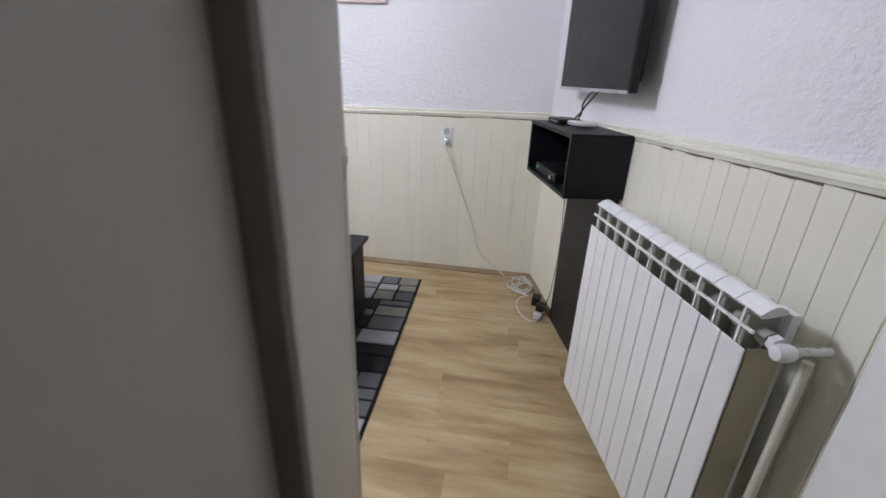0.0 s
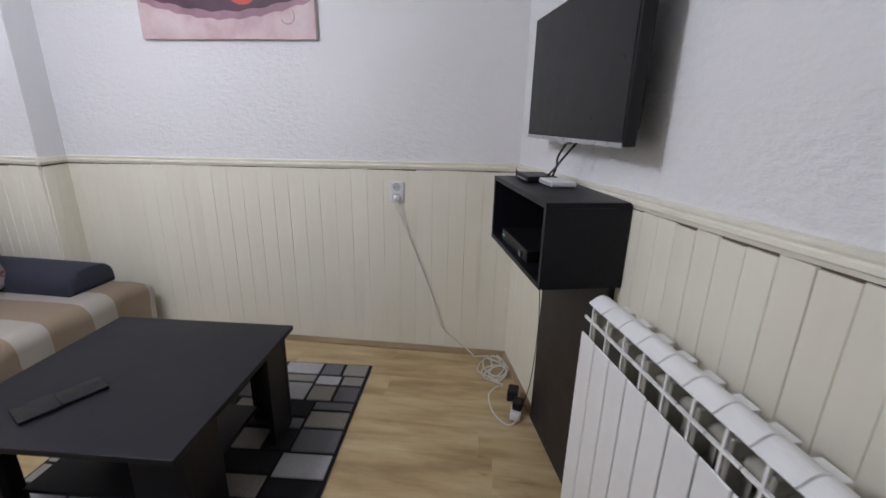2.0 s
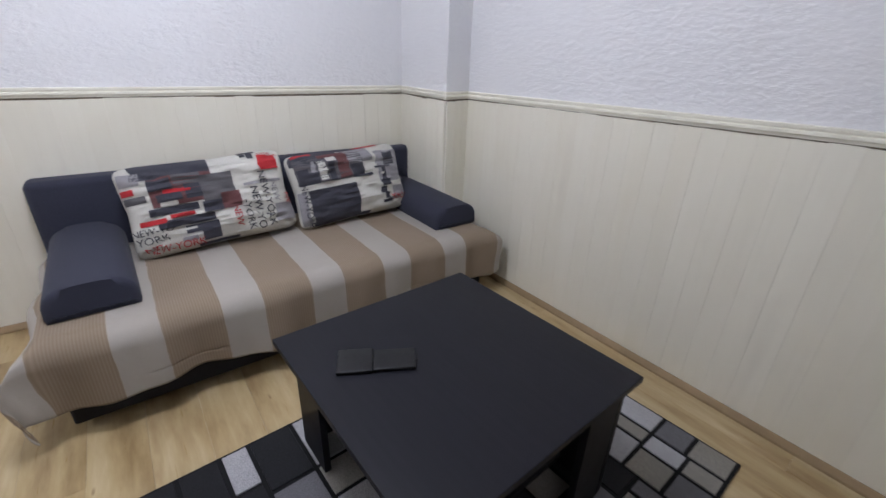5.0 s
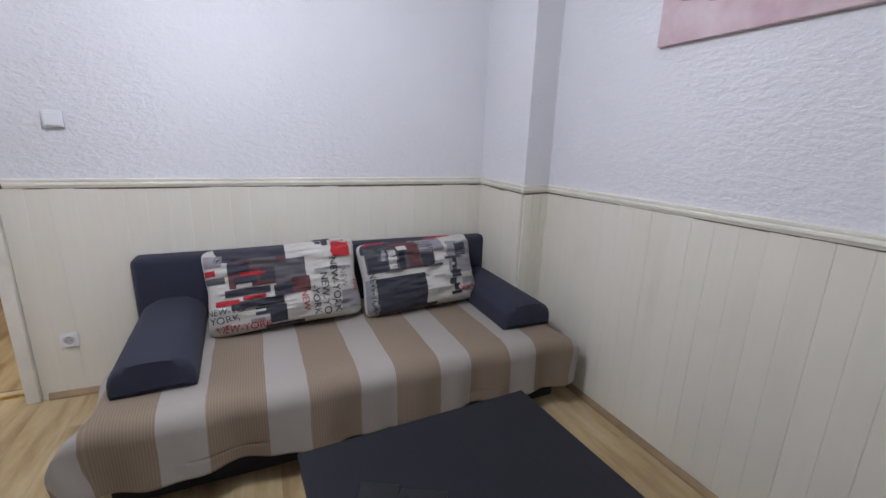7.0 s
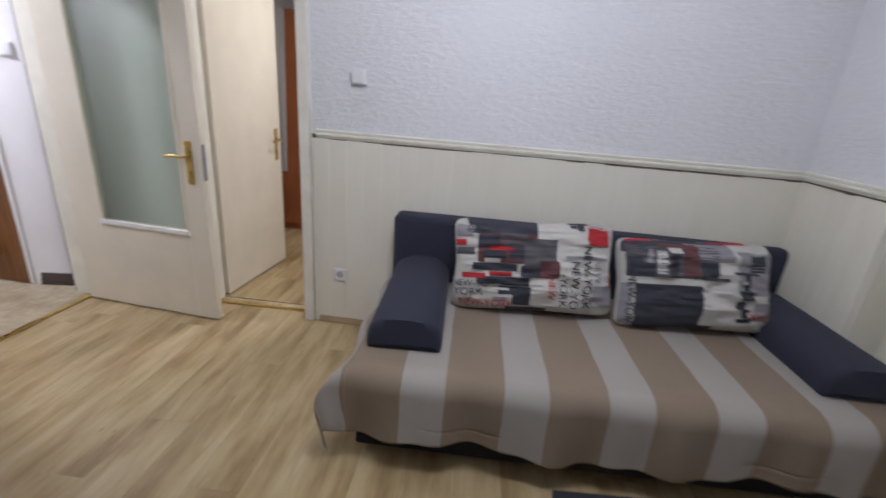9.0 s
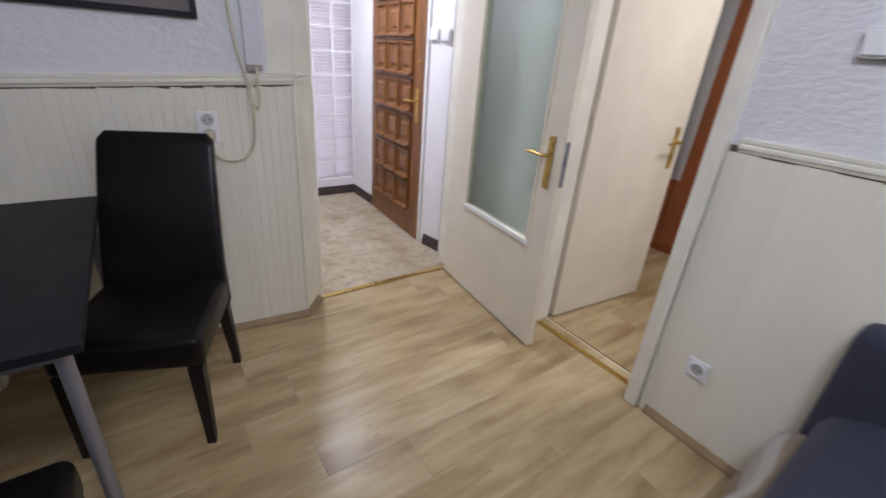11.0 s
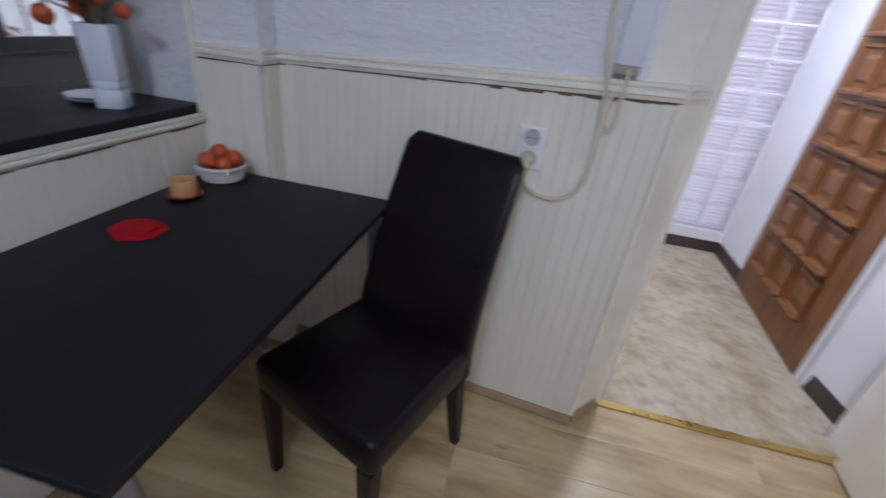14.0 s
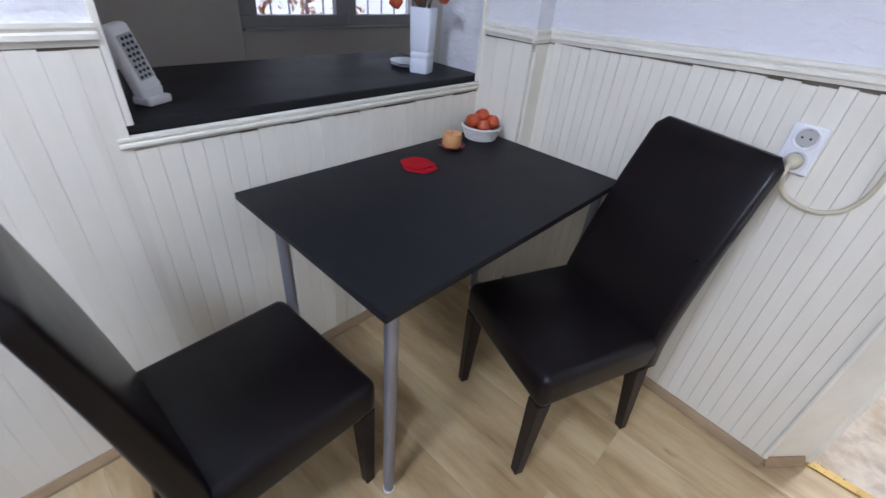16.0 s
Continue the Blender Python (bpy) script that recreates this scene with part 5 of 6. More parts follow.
def fruit_bowl():
    ob = thing("fruit_bowl", pose(-0.142, -0.660, TOP), "white wicker bowl standing on the dining table", "bowl")
    rng = random.Random(3)
    part("bowl_base", lathe([(0, 0.001), (0.055, 0.001), (0.068, 0.02), (0.074, 0.045), (0.070, 0.045), (0.062, 0.02), (0.05, 0.006), (0, 0.006)], 36), WICKER, ob, smooth=True)
    for k in range(5):
        z = 0.006 + k * 0.0095
        r = 0.060 + 0.0036 * k
        ring = [Vector(((r + 0.0022 * (-1) ** (i + k)) * math.cos(2 * math.pi * i / 40), (r + 0.0022 * (-1) ** (i + k)) * math.sin(2 * math.pi * i / 40), z)) for i in range(41)]
        part("wicker_strand", tube(ring, 0.0042, 6), WICKER, ob, smooth=True)
    part("rim", tube([Vector((0.077 * math.cos(2 * math.pi * i / 40), 0.077 * math.sin(2 * math.pi * i / 40), 0.050)) for i in range(41)], 0.006, 8), WICKER, ob, "plaited white rim", True)
    spots = [(0, 0, 0.088)] + [(0.045 * math.cos(a), 0.045 * math.sin(a), 0.058 + 0.012 * (i % 2)) for i, a in enumerate((0.3, 1.35, 2.4, 3.45, 4.5, 5.6))] + [(0.0, 0.0, 0.040)]
    for x, y, z in spots:
        bm = bmesh.new()
        bmesh.ops.create_icosphere(bm, subdivisions=3, radius=0.0275)
        ax = Vector((rng.uniform(-1, 1), rng.uniform(-1, 1), rng.uniform(0.3, 1))).normalized()
        for v in bm.verts:
            u = v.co.normalized()
            dd = u.dot(ax)
            v.co *= 0.96 + 0.02 * noise.noise(u * 2 + Vector((x * 50, y * 50, 0))) - 0.10 * max(0, dd - 0.93) / 0.07
        fr = mesh_object("mandarin", bm, ORANGE, True)
        fr.matrix_world = pose(-0.142 + x, -0.660 + y, TOP + z + 0.004)
        tagged(fr, "small orange mandarin in the wicker bowl", "fruit", "mandarins in the bowl")
    return ob


fruit_bowl()
cd = thing("candle", pose(-0.150, -0.478, TOP), "amber candle on a small dark red saucer", "candle")
part("saucer", lathe([(0, 0.001), (0.032, 0.001), (0.052, 0.008), (0.054, 0.011), (0.050, 0.011), (0.032, 0.005), (0, 0.005)], 32), plain("dark_red_glaze", (0.20, 0.02, 0.02), 0.25, 0, 30, 0.1, 0.05), cd, "dark red glazed saucer", True)
part("wax_body", lathe([(0, 0.006), (0.032, 0.006), (0.036, 0.012), (0.0365, 0.050), (0.034, 0.056), (0.028, 0.054), (0.020, 0.049), (0, 0.048)], 32), WAX, cd, smooth=True)
part("wick", tube([Vector((0, 0, 0.048)), Vector((0.001, 0, 0.056)), Vector((0.003, 0, 0.060))], 0.001, 6), BLACK_PLASTIC, cd)


def felt_pad():
    ob = thing("felt_coaster", pose(-0.220, -0.245, TOP, 0, 0, 30), "two overlapping red felt pads on the dining table", "coaster")
    for dx, dy, z, r in ((0, 0, 0.001, 0.062), (0.012, -0.006, 0.0065, 0.055)):
        bm = bmesh.new()
        n = 40
        rim = [(r * (1 + 0.05 * math.cos(6 * 2 * math.pi * i / n)), 2 * math.pi * i / n) for i in range(n)]
        lo = [bm.verts.new((dx + a * math.cos(t), dy + a * math.sin(t) * 0.9, z)) for a, t in rim]
        hi = [bm.verts.new((dx + a * 0.97 * math.cos(t), dy + a * 0.87 * math.sin(t), z + 0.0045 + 0.001 * math.sin(3 * t))) for a, t in rim]
        bm.faces.new(lo[::-1])
        bm.faces.new(hi)
        for i in range(n):
            bm.faces.new((lo[i], lo[(i + 1) % n], hi[(i + 1) % n], hi[i]))
        part("felt_pad", bm, RED_FELT, ob)
    return ob


felt_pad()

# socket, cable, duct and picture on the south wall
FACE = 0.0145
socket(s_frame(-1.142, 1.030, FACE), "white double wall socket beside the dining chair")
plug(s_frame(-1.142, 0.999, FACE), CABLE_OLD, "yellowed plug with a thick cable")
cable("power_cable", [s_point(-1.142, 0.062, 0.998), s_point(-1.143, 0.070, 0.965), s_point(-1.152, 0.045, 0.925), s_point(-1.185, 0.025, 0.895), s_point(-1.235, 0.023, 0.888), s_point(-1.285, 0.023, 0.910), s_point(-1.315, 0.023, 0.965), s_point(-1.322, 0.030, 1.05), s_point(-1.318, 0.045, 1.14), s_point(-1.305, 0.040, 1.24), s_point(-1.282, 0.016, 1.36), s_point(-1.268, 0.012, 1.55), s_point(-1.262, 0.012, 2.0), s_point(-1.262, 0.012, 2.58)], 0.0065, CABLE_OLD, "thick yellowed cable looping up the wall from the socket")
cable("power_cable", [s_point(-1.352, 0.022, 1.30), s_point(-1.352, 0.040, 1.22), s_point(-1.352, 0.042, 1.15), s_point(-1.340, 0.042, 1.118), s_point(-1.325, 0.045, 1.13), s_point(-1.320, 0.045, 1.17), s_point(-1.328, 0.03, 1.21)], 0.006, CABLE_OLD, "short yellowed cable loop below the cable duct")
dt = thing("cable_duct", s_frame(-1.345, 1.262, 0.0), "white plastic cable duct running up the wall", "cable duct")
part("duct_body", slab(-0.032, 0.032, 0.001, 0.034, 0.022, 1.30, 0.003), plain("grey_white_duct", (0.66, 0.66, 0.70), 0.4, 0, 40, 0.04, 0.05), dt)
part("duct_end", slab(-0.031, 0.031, 0.001, 0.033, 0.0, 0.0215, 0.002), plain("dusty_duct_end", (0.36, 0.32, 0.27), 0.6, 0, 40, 0.15, 0.2), dt, "dusty brown duct end")
pc = thing("picture", s_frame(-0.765, 1.435, 0.0), "dark framed picture on the plaster wall", "picture")
part("picture_frame", slab(-0.40, 0.40, 0.001, 0.022, 0.0, 0.022, 0.003), BLACK_WOOD, pc)
part("picture_frame", slab(-0.40, 0.40, 0.001, 0.022, 0.558, 0.58, 0.003), BLACK_WOOD, pc)
part("picture_frame", slab(-0.40, -0.378, 0.0015, 0.0215, 0.022, 0.558, 0.002), BLACK_WOOD, pc)
part("picture_frame", slab(0.378, 0.40, 0.0015, 0.0215, 0.022, 0.558, 0.002), BLACK_WOOD, pc)
part("picture_panel", slab(-0.378, 0.378, 0.001, 0.010, 0.022, 0.558), plain("dim_picture_print", (0.16, 0.13, 0.12), 0.5, 0, 8, 0.4, 0.1), pc)

# ---- on the hatch worktop ----
WT = 0.990


def vase():
    ob = thing("vase", pose(0.150, -0.585, WT, 0, 0, 24), "tall square white ceramic vase holding orange lantern flowers", "vase")
    bm = bmesh.new()
    rings = []
    for z, s in ((0.0, 0.036), (0.004, 0.039), (0.05, 0.039), (0.053, 0.037), (0.058, 0.037), (0.061, 0.039), (0.075, 0.0395), (0.078, 0.0375), (0.082, 0.0375), (0.085, 0.040), (0.23, 0.044), (0.235, 0.042), (0.232, 0.038), (0.10, 0.034)):
        ring = []
        for i in range(20):
            a = 2 * math.pi * (i + 0.5) / 20
            ring.append(bm.verts.new((s * math.copysign(abs(math.cos(a)) ** 0.25, math.cos(a)), s * math.copysign(abs(math.sin(a)) ** 0.25, math.sin(a)), z)))
        rings.append(ring)
    for a, b in zip(rings, rings[1:]):
        for i in range(20):
            bm.faces.new((a[i], a[(i + 1) % 20], b[(i + 1) % 20], b[i]))
    bm.faces.new(rings[0][::-1])
    bm.faces.new(rings[-1])
    part("vase_body", bm, CERAMIC, ob, smooth=True)
    return ob


vase()


def lantern_flowers():
    ob = thing("dried_flowers", pose(0.150, -0.585, WT + 0.10), "dried stems with orange lantern-like flowers in the vase", "flowers")
    rng = random.Random(8)
    husk = plain("orange_husk", (0.52, 0.10, 0.025), 0.55, 0, 90, 0.25, 0.4)
    for i in range(13):
        a = rng.uniform(0, 2 * math.pi)
        r = rng.uniform(0.03, 0.13)
        z = rng.uniform(0.12, 0.36)
        tip = Vector((r * math.cos(a), r * math.sin(a), z))
        stem = part("stem", tube(smooth_path([(0.015 * math.cos(a), 0.015 * math.sin(a), 0.0), (0.02 * math.cos(a), 0.02 * math.sin(a), 0.13), tuple(tip * 0.85 + Vector((0, 0, 0.06))), tuple(tip + Vector((0, 0, 0.028)))], 5), 0.0018, 5), STEM, ob)
        rr = rng.uniform(0.019, 0.028)
        bm = lathe([(0, -rr * 1.25), (rr * 0.35, -rr * 0.9), (rr * 0.85, -rr * 0.3), (rr, rr * 0.15), (rr * 0.8, rr * 0.75), (rr * 0.3, rr * 1.05), (0, rr * 1.1)], 15)
        for v in bm.verts:
            t = math.atan2(v.co.y, v.co.x)
            k = 1 + 0.10 * math.cos(5 * t)
            v.co.x, v.co.y = v.co.x * k, v.co.y * k
        part("flower_husk", bm, husk, stem, "orange papery husk", True, at=pose(*tip, rng.uniform(-40, 40), rng.uniform(-40, 40), 0))
    for i in range(22):
        a = rng.uniform(0, 2 * math.pi)
        r = rng.uniform(0.02, 0.10)
        p = [(0.01 * math.cos(a), 0.01 * math.sin(a), 0.0), (0.4 * r * math.cos(a), 0.4 * r * math.sin(a), 0.15), (r * math.cos(a + 0.4), r * math.sin(a + 0.4), rng.uniform(0.18, 0.30))]
        part("twig", tube(smooth_path(p, 4), 0.0012, 4), STEM, ob)
    return ob


lantern_flowers()
pl = thing("plate_stack", pose(0.275, -0.62, WT), "small white plates lying behind the vase", "plates")
for k in range(2):
    part("plate", lathe([(0, 0.001), (0.045, 0.001), (0.082, 0.009), (0.085, 0.011), (0.080, 0.011), (0.045, 0.005), (0, 0.005)], 32), CERAMIC, pl, smooth=True, at=pose(0.02 * k - 0.02, -0.012 * k, 0.0075 * k))


def grille_device():
    ob = thing("table_heater", pose(0.165, 0.395, WT, 0, 0, -62), "white plastic appliance with a lattice grille, leaning back", "appliance")
    part("foot", slab(-0.038, 0.038, -0.030, 0.026, 0.0, 0.022, 0.006, 3), WHITE_PLASTIC, ob, smooth=True)
    bm = slab(-0.035, 0.035, -0.022, 0.022, 0.0, 0.182, 0.015, 4)
    for v in bm.verts:
        v.co.x *= 1 - 0.8 * v.co.z
    body = part("body", bm, WHITE_PLASTIC, ob, smooth=True, at=pose(0.0, 0.0, 0.014, -8, -10, 0))
    part("grille_panel", slab(-0.0215, 0.0215, -0.0236, -0.0210, 0.050, 0.158, 0.0012), GREY_PLASTIC, body, "pale grey lattice panel")
    for j in range(8):
        for i in range(3):
            hole = lathe([(0, 0), (0.0052, 0), (0.0052, 0.0012), (0, 0.0012)], 4)
            part("grille_hole", hole, BLACK_PLASTIC, body, at=pose(-0.0145 + i * 0.0125 + (0.004 if j % 2 else 0), -0.0234, 0.058 + j * 0.0130, 90, 0, 0))
    for z in (0.018, 0.030):
        part("front_rib", slab(-0.028, 0.028, -0.0245, -0.0215, z, z + 0.006, 0.001), WHITE_PLASTIC, body)
    return ob


grille_device()

# ---- kitchen window, seen through the hatch ----
kw = thing("window_1", pose(1.905, -1.435, 0.902), "grey painted two-part kitchen window with clear panes", "window", kind="structure")
for y0, y1 in ((-0.805, -0.70), (0.685, 0.805), (-0.115, 0.065)):
    part("window_frame", slab(0.02, 0.08, y0, y1, 0.09, 0.94, 0.004), KITCHEN_FRAME, kw)
part("window_frame", slab(0.02, 0.08, -0.805, 0.805, 0.0, 0.088, 0.004), KITCHEN_FRAME, kw)
part("window_frame", slab(0.02, 0.08, -0.805, 0.805, 0.945, 1.04, 0.004), KITCHEN_FRAME, kw)
part("window_sill", slab(-0.03, 0.018, -0.80, 0.80, -0.002, 0.016, 0.004), KITCHEN_FRAME, kw)
for y0, y1 in ((-0.70, -0.115), (0.065, 0.685)):
    g = part("pane", slab(0.045, 0.050, y0, y1, 0.088, 0.945), CLEAR, kw)
    g.visible_shadow = False
part("espagnolette", slab(0.008, 0.0205, -0.045, -0.02, 0.03, 0.10, 0.004), GREY_PLASTIC, kw)
# brick wall that emits its own colour, standing in for daylight on it
outside = make_glow("glowing_brick_yard", (0.5, 0.47, 0.45), 1.0)
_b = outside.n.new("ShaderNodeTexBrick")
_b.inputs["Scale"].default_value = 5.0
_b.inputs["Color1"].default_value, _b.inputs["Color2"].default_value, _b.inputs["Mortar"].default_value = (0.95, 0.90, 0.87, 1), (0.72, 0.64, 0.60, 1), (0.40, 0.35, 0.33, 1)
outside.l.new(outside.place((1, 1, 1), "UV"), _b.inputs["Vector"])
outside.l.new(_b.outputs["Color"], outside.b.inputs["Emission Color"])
bd = bmesh.new()
_uv = bd.loops.layers.uv.new("UVMap")
_vs = [bd.verts.new(c) for c in ((2.75, 1.0, -0.1), (2.75, -4.2, -0.1), (2.75, -4.2, 2.6), (2.75, 1.0, 2.6))]
_f = bd.faces.new(_vs)
for _l, _q in zip(_f.loops, ((0, 0), (5.2, 0), (5.2, 2.7), (0, 2.7))):
    _l[_uv].uv = _q
tagged(mesh_object("backdrop_yard", bd, outside.m), "pale brick wall outside the kitchen window, glowing in place of daylight", "backdrop", kind="structure")
gr = thing("window_grille", pose(2.10, -1.435, 0.905), "dark iron bars outside the kitchen window", "grille")
for i in range(12):
    part("bar", tube([Vector((0, -0.79 + i * 0.1435, 0.0)), Vector((0, -0.79 + i * 0.1435, 1.04))], 0.007, 8), STEEL, gr)
part("cross_bar", slab(-0.006, 0.006, -0.80, 0.80, 0.50, 0.515), STEEL, gr)
rl = random.Random(2)
yd = tagged(thing("yard_plant", pose(2.30, -1.15, 0.3), "leafy plant with orange leaves outside the window", "plant"), kind="stuff")
lb = bmesh.new()
for i in range(90):
    c = Vector((rl.uniform(-0.1, 0.1), rl.choice((0.17, -0.18, -0.62)) + rl.gauss(0, 0.05), rl.uniform(0.62, 0.78)))
    q = Euler((rl.uniform(0, 3), rl.uniform(0, 3), rl.uniform(0, 6))).to_matrix()
    lb.faces.new([lb.verts.new(c + q @ Vector(p)) for p in ((-0.03, 0, 0), (0, -0.014, 0.004), (0.03, 0, 0), (0, 0.014, 0.004))])
for sy in (0.17, -0.18, -0.62):
    join(lb, tube([Vector((0, sy, -0.3)), Vector((0.01, sy + 0.01, 0.3)), Vector((0, sy, 0.72))], 0.006, 6))
part("leaves", lb, plain("orange_leaf", (0.55, 0.20, 0.05), 0.6, 0, 60, 0.3, 0.2), yd)
vt = thing("wall_vent", pose(1.898, -1.245, 0.672), "dark slotted vent low on the kitchen wall", "vent")
part("vent_frame", slab(-0.006, 0.002, -0.22, 0.22, -0.03, 0.03, 0.002), GREY_PLASTIC, vt)
for i in range(9):
    part("slot", slab(-0.008, -0.0055, -0.205 + i * 0.0465, -0.168 + i * 0.0465, -0.018, 0.018), BLACK_PLASTIC, vt)

# ---- hall ----


def panelled_door():
    p, q = (-2.612, -1.375), (-2.662, -2.28)
    ob = thing("door_3", along(p, q), "varnished brown wooden door with rows of raised square panels", "door", kind="structure")
    w = span(p, q)
    part("leaf", slab(0, w, -0.005, 0.028, 0.01, 2.06, 0.003), DOOR_WOOD, ob)
    cols, rows = 3, 7
    x0, x1, z0, z1 = 0.14, w - 0.09, 0.20, 1.98
    pw, ph = (x1 - x0) / cols, (z1 - z0) / rows
    for r in range(rows):
        for c in range(cols):
            bm = bmesh.new()
            a, b = pw / 2 - 0.014, ph / 2 - 0.020
            levels = [(a, b, 0.0), (a, b, 0.016), (a - 0.010, b - 0.010, 0.018), (a - 0.020, b - 0.022, 0.002), (a - 0.036, b - 0.045, 0.002), (a - 0.050, b - 0.062, 0.013)]
            prev = None
            for la, lb_, y in levels:
                ring = [bm.verts.new((sx * max(la, 0.012), y, sz * max(lb_, 0.012))) for sx, sz in ((-1, -1), (1, -1), (1, 1), (-1, 1))]
                if prev:
                    for i in range(4):
                        bm.faces.new((prev[i], prev[(i + 1) % 4], ring[(i + 1) % 4], ring[i]))
                prev = ring
            bm.faces.new(prev)
            slab(-a - 0.004, a + 0.004, 0.001, 0.040, -b - 0.010, -b + 0.010, 0.004, 1, bm)
            slab(-a - 0.004, a + 0.004, 0.001, 0.018, b - 0.006, b + 0.008, 0.004, 1, bm)
            part("raised_panel", bm, DOOR_WOOD, ob, at=pose(x0 + pw * (c + 0.5), 0.0275, z0 + ph * (r + 0.5)))
    door_handle(ob, pose(0.072, 0.028, 1.03))
    part("lock_rose", lathe([(0, 0), (0.016, 0), (0.014, 0.008), (0, 0.009)], 16), BRASS, ob, "brass lock rose", at=pose(0.072, 0.028, 1.32, -90, 0, 0))
    part("architrave", slab(-0.03, -0.002, -0.03, 0.022, 0.002, 2.07, 0.003), WHITE_PAINT, ob)
    return ob


panelled_door()


def glass_blocks():
    ob = thing("window_2", pose(-2.66, -2.75, 0.16), "wall of ribbed glass blocks with white joints", "window", kind="structure")
    n, rows, pitch = 6, 11, 0.197
    bm = bmesh.new()
    for i in range(n + 1):
        slab(i * pitch - 0.007, i * pitch + 0.007, -0.075, -0.004, 0, rows * pitch + 0.02, 0, 1, bm)
    for j in range(rows + 1):
        slab(0, n * pitch, -0.074, -0.005, j * pitch - 0.007, j * pitch + 0.007, 0, 1, bm)
    part("mortar_grid", bm, WHITE_PAINT, ob, "white joints between the blocks")
    s = pitch / 2 - 0.0075
    bm = slab(-s, s, -0.068, -0.006, -s, s, 0.006, 2)
    for k in range(6):
        z = -s + 0.022 + k * (2 * s - 0.044) / 5
        slab(-s + 0.014, s - 0.014, -0.007, -0.001, z - 0.007, z + 0.007, 0.003, 1, bm)
    first = None
    for j in range(rows):
        for i in range(n):
            at = pose((i + 0.5) * pitch, 0, (j + 0.5) * pitch)
            if first is None:
                first = part("glass_block", bm, BLOCK_GLASS, ob, at=at)
            else:
                o = new("glass_block", first.data)
                o.parent = ob
                o.matrix_local = at
    return ob


glass_blocks()

# ---- pieces of walls and floors ----


def planks(owner, p, q, za, zb, pitch=0.07, z0=0.0, skip=0.0, c=0.0022, gap=0.0004):
    """Upright cream boards along a wall face from p to q, up to a height that runs from za to zb."""
    n = max(1, round((span(p, q) - skip) / pitch))
    w = (span(p, q) - skip) / n
    inv = owner.matrix_world.inverted()
    back = part("panel_backing", slab(0, span(p, q) - skip, 0.0005, 0.004, z0, min(za, zb) - 0.012), GROOVE, owner)
    back.matrix_local = inv @ along(p, q)
    tilt = math.degrees(math.atan2(zb - za, span(p, q)))
    # dark strip that paints the rail's shadow line over the dirty gap
    strip = part("gap_strip", slab(0, span(p, q) - skip, 0.0045, 0.0065, -0.05, -0.002), GAP_SHADE, owner, "dark brown strip painting the shadow line in the dirty gap under the rail")
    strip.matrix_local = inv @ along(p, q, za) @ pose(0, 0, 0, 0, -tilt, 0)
    bm = bmesh.new()
    prof = [(gap, 0.004), (gap, 0.0135 - c), (c, 0.0135), (w - c, 0.0135), (w - gap, 0.0135 - c), (w - gap, 0.004)]
    lo = [bm.verts.new((x, y, 0)) for x, y in prof]
    hi = [bm.verts.new((x, y, 1)) for x, y in prof]
    bm.faces.new(lo[::-1])
    bm.faces.new(hi)
    for i in range(6):
        bm.faces.new((lo[i], lo[(i + 1) % 6], hi[(i + 1) % 6], hi[i]))
    me = None
    rng = random.Random(n)
    for i in range(n):
        top = za + (zb - za) * (i + 0.5) / n - 0.0245 - rng.uniform(0.0, 0.0065)
        m = inv @ along(p, q, z0) @ pose(i * w, rng.uniform(-0.0006, 0.0006), 0) @ Matrix.Diagonal((1, 1, top - z0, 1))
        if me is None:
            ob = part("wall_board", bm, CREAM, owner)
            me = ob.data
        else:
            ob = new("wall_board", me)
            ob.parent = owner
        ob.matrix_local = m


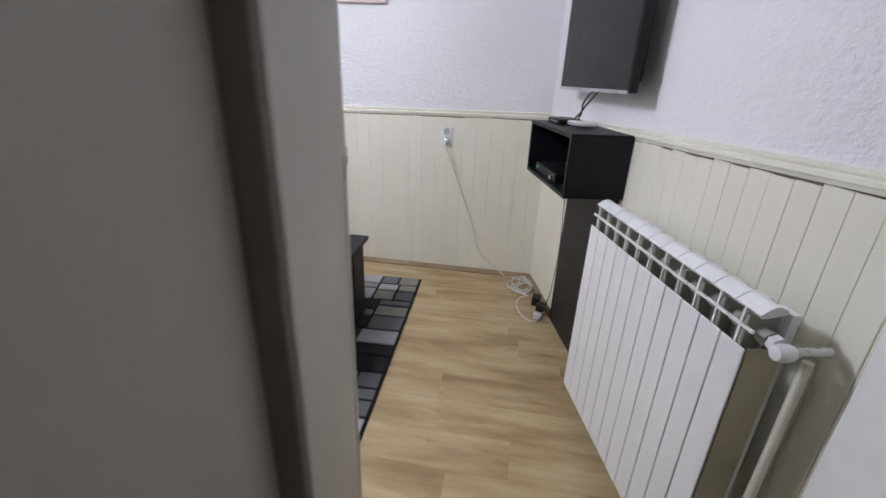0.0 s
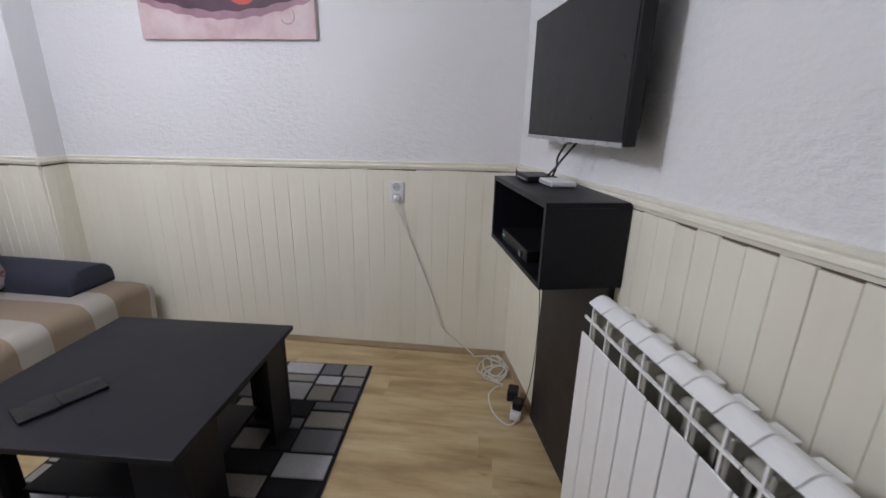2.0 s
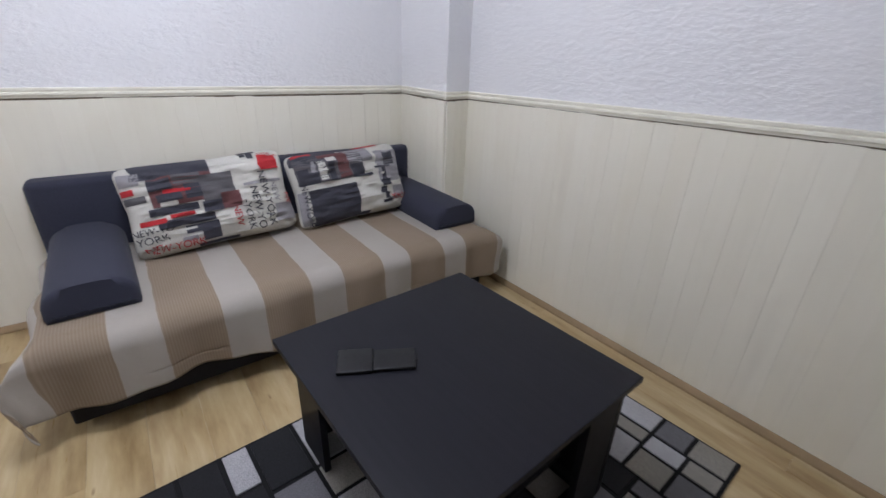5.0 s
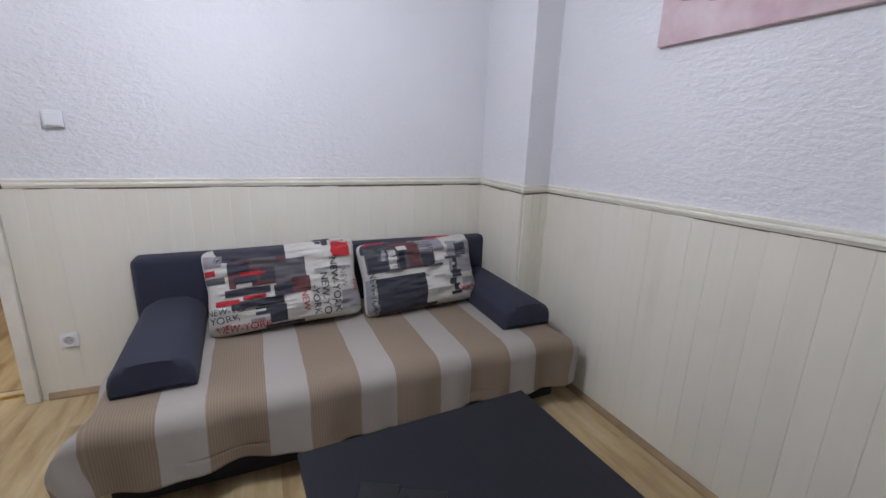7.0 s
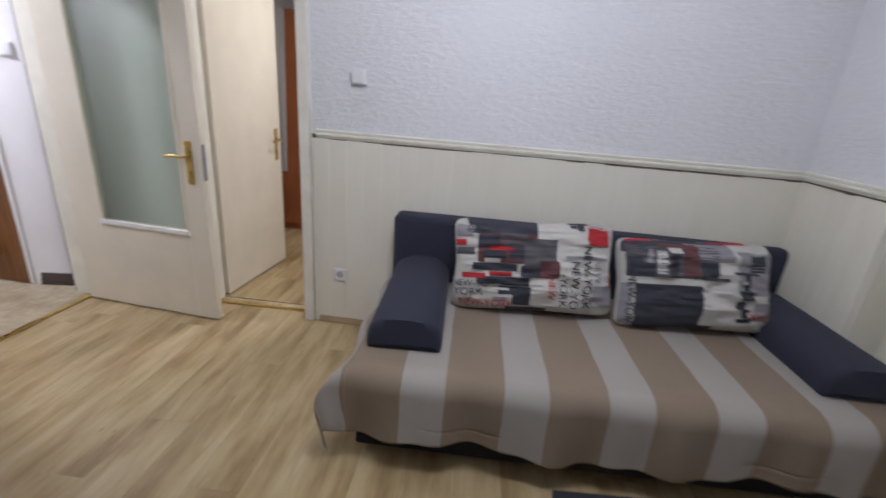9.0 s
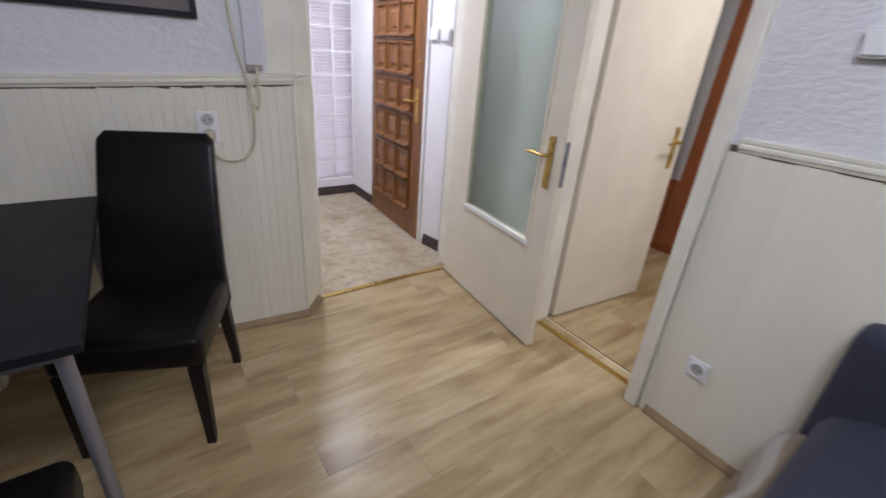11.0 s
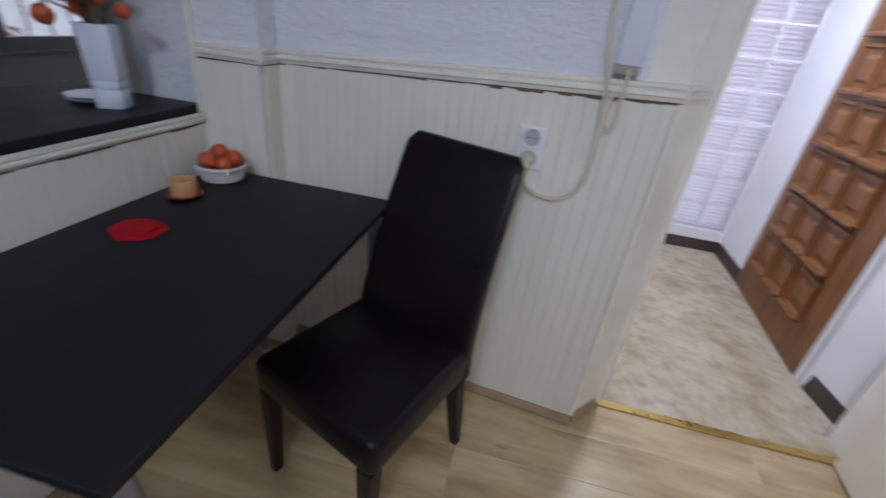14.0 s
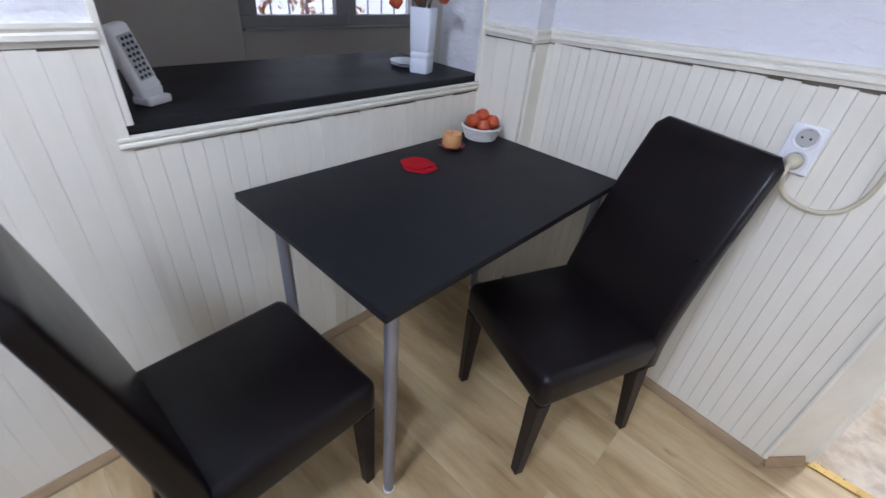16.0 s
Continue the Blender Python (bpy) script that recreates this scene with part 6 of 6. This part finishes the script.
planks(wall_north, NE, N_PIER, 1.212, 1.175, pitch=0.098, c=0.0010, gap=0.0002)
planks(pier, N_PIER, PIER_C, 1.17, 1.17)
planks(pier, PIER_C, PIER_W, 1.17, 1.175)
planks(wall_west, PIER_W, W_JAMB, 1.175, 1.18, pitch=0.1, skip=0.03, c=0.0007, gap=0.0001)
planks(wall_south, SPLAY, SE_PIER, 1.230, 1.175, pitch=0.04, c=0.0013, gap=0.0003)
planks(pier_south, (-0.245, -0.875), (-0.245, -0.778), 1.172, 1.172)
planks(pier_south, (-0.245, -0.778), (0.0, -0.778), 1.172, 1.172)
planks(wall_divide, (0.0, -0.765), (0.0, 0.503), 0.957, 0.960, pitch=0.05, c=0.0016, gap=0.0003)
planks(wall_divide_n, (0.0, 0.503), (0.0, 1.115), 1.185, 1.185, pitch=0.05, c=0.0008, gap=0.0001)
planks(wall_divide_n, (0.0, 1.115), (0.397, 1.115), 1.30, 1.30, pitch=0.05)
planks(wall_east, E_NEAR, NE, 1.275, 1.21, pitch=0.074, c=0.0018)


def floor_planks(owner, x0, x1, y0, y1, seed, outline=None):
    rng = random.Random(seed)
    w, l = 0.192, 1.285
    y = y0
    while y < y1 - 0.01:
        yb = min(y + w, y1)
        x = x0 - rng.uniform(0.1, l - 0.1)
        while x < x1:
            a, b = max(x, x0), min(x + l, x1)
            if b - a > 0.02 and (outline is None or outline(a, b, y, yb)):
                hx, hy = (b - a) / 2 - 0.0002, (yb - y) / 2 - 0.0002
                bm = bmesh.new()
                lo = [bm.verts.new((sx * hx, sy * hy, -0.008)) for sx, sy in ((-1, -1), (1, -1), (1, 1), (-1, 1))]
                hi = [bm.verts.new((sx * hx, sy * hy, -0.0008)) for sx, sy in ((-1, -1), (1, -1), (1, 1), (-1, 1))]
                tp = [bm.verts.new((sx * (hx - 0.0007), sy * (hy - 0.0007), 0.0)) for sx, sy in ((-1, -1), (1, -1), (1, 1), (-1, 1))]
                for u, v in ((lo, hi), (hi, tp)):
                    for i in range(4):
                        bm.faces.new((u[i], u[(i + 1) % 4], v[(i + 1) % 4], v[i]))
                bm.faces.new(tp)
                part("floor_plank", bm, OAK, owner, at=pose((a + b) / 2, (y + yb) / 2, 0.0))
            x += l
        y += w


floor_planks(floor, -2.70, 2.04, -0.872, 3.50, 5)
floor_planks(floor_bedroom, -5.04, -2.72, -0.85, 2.04, 9)
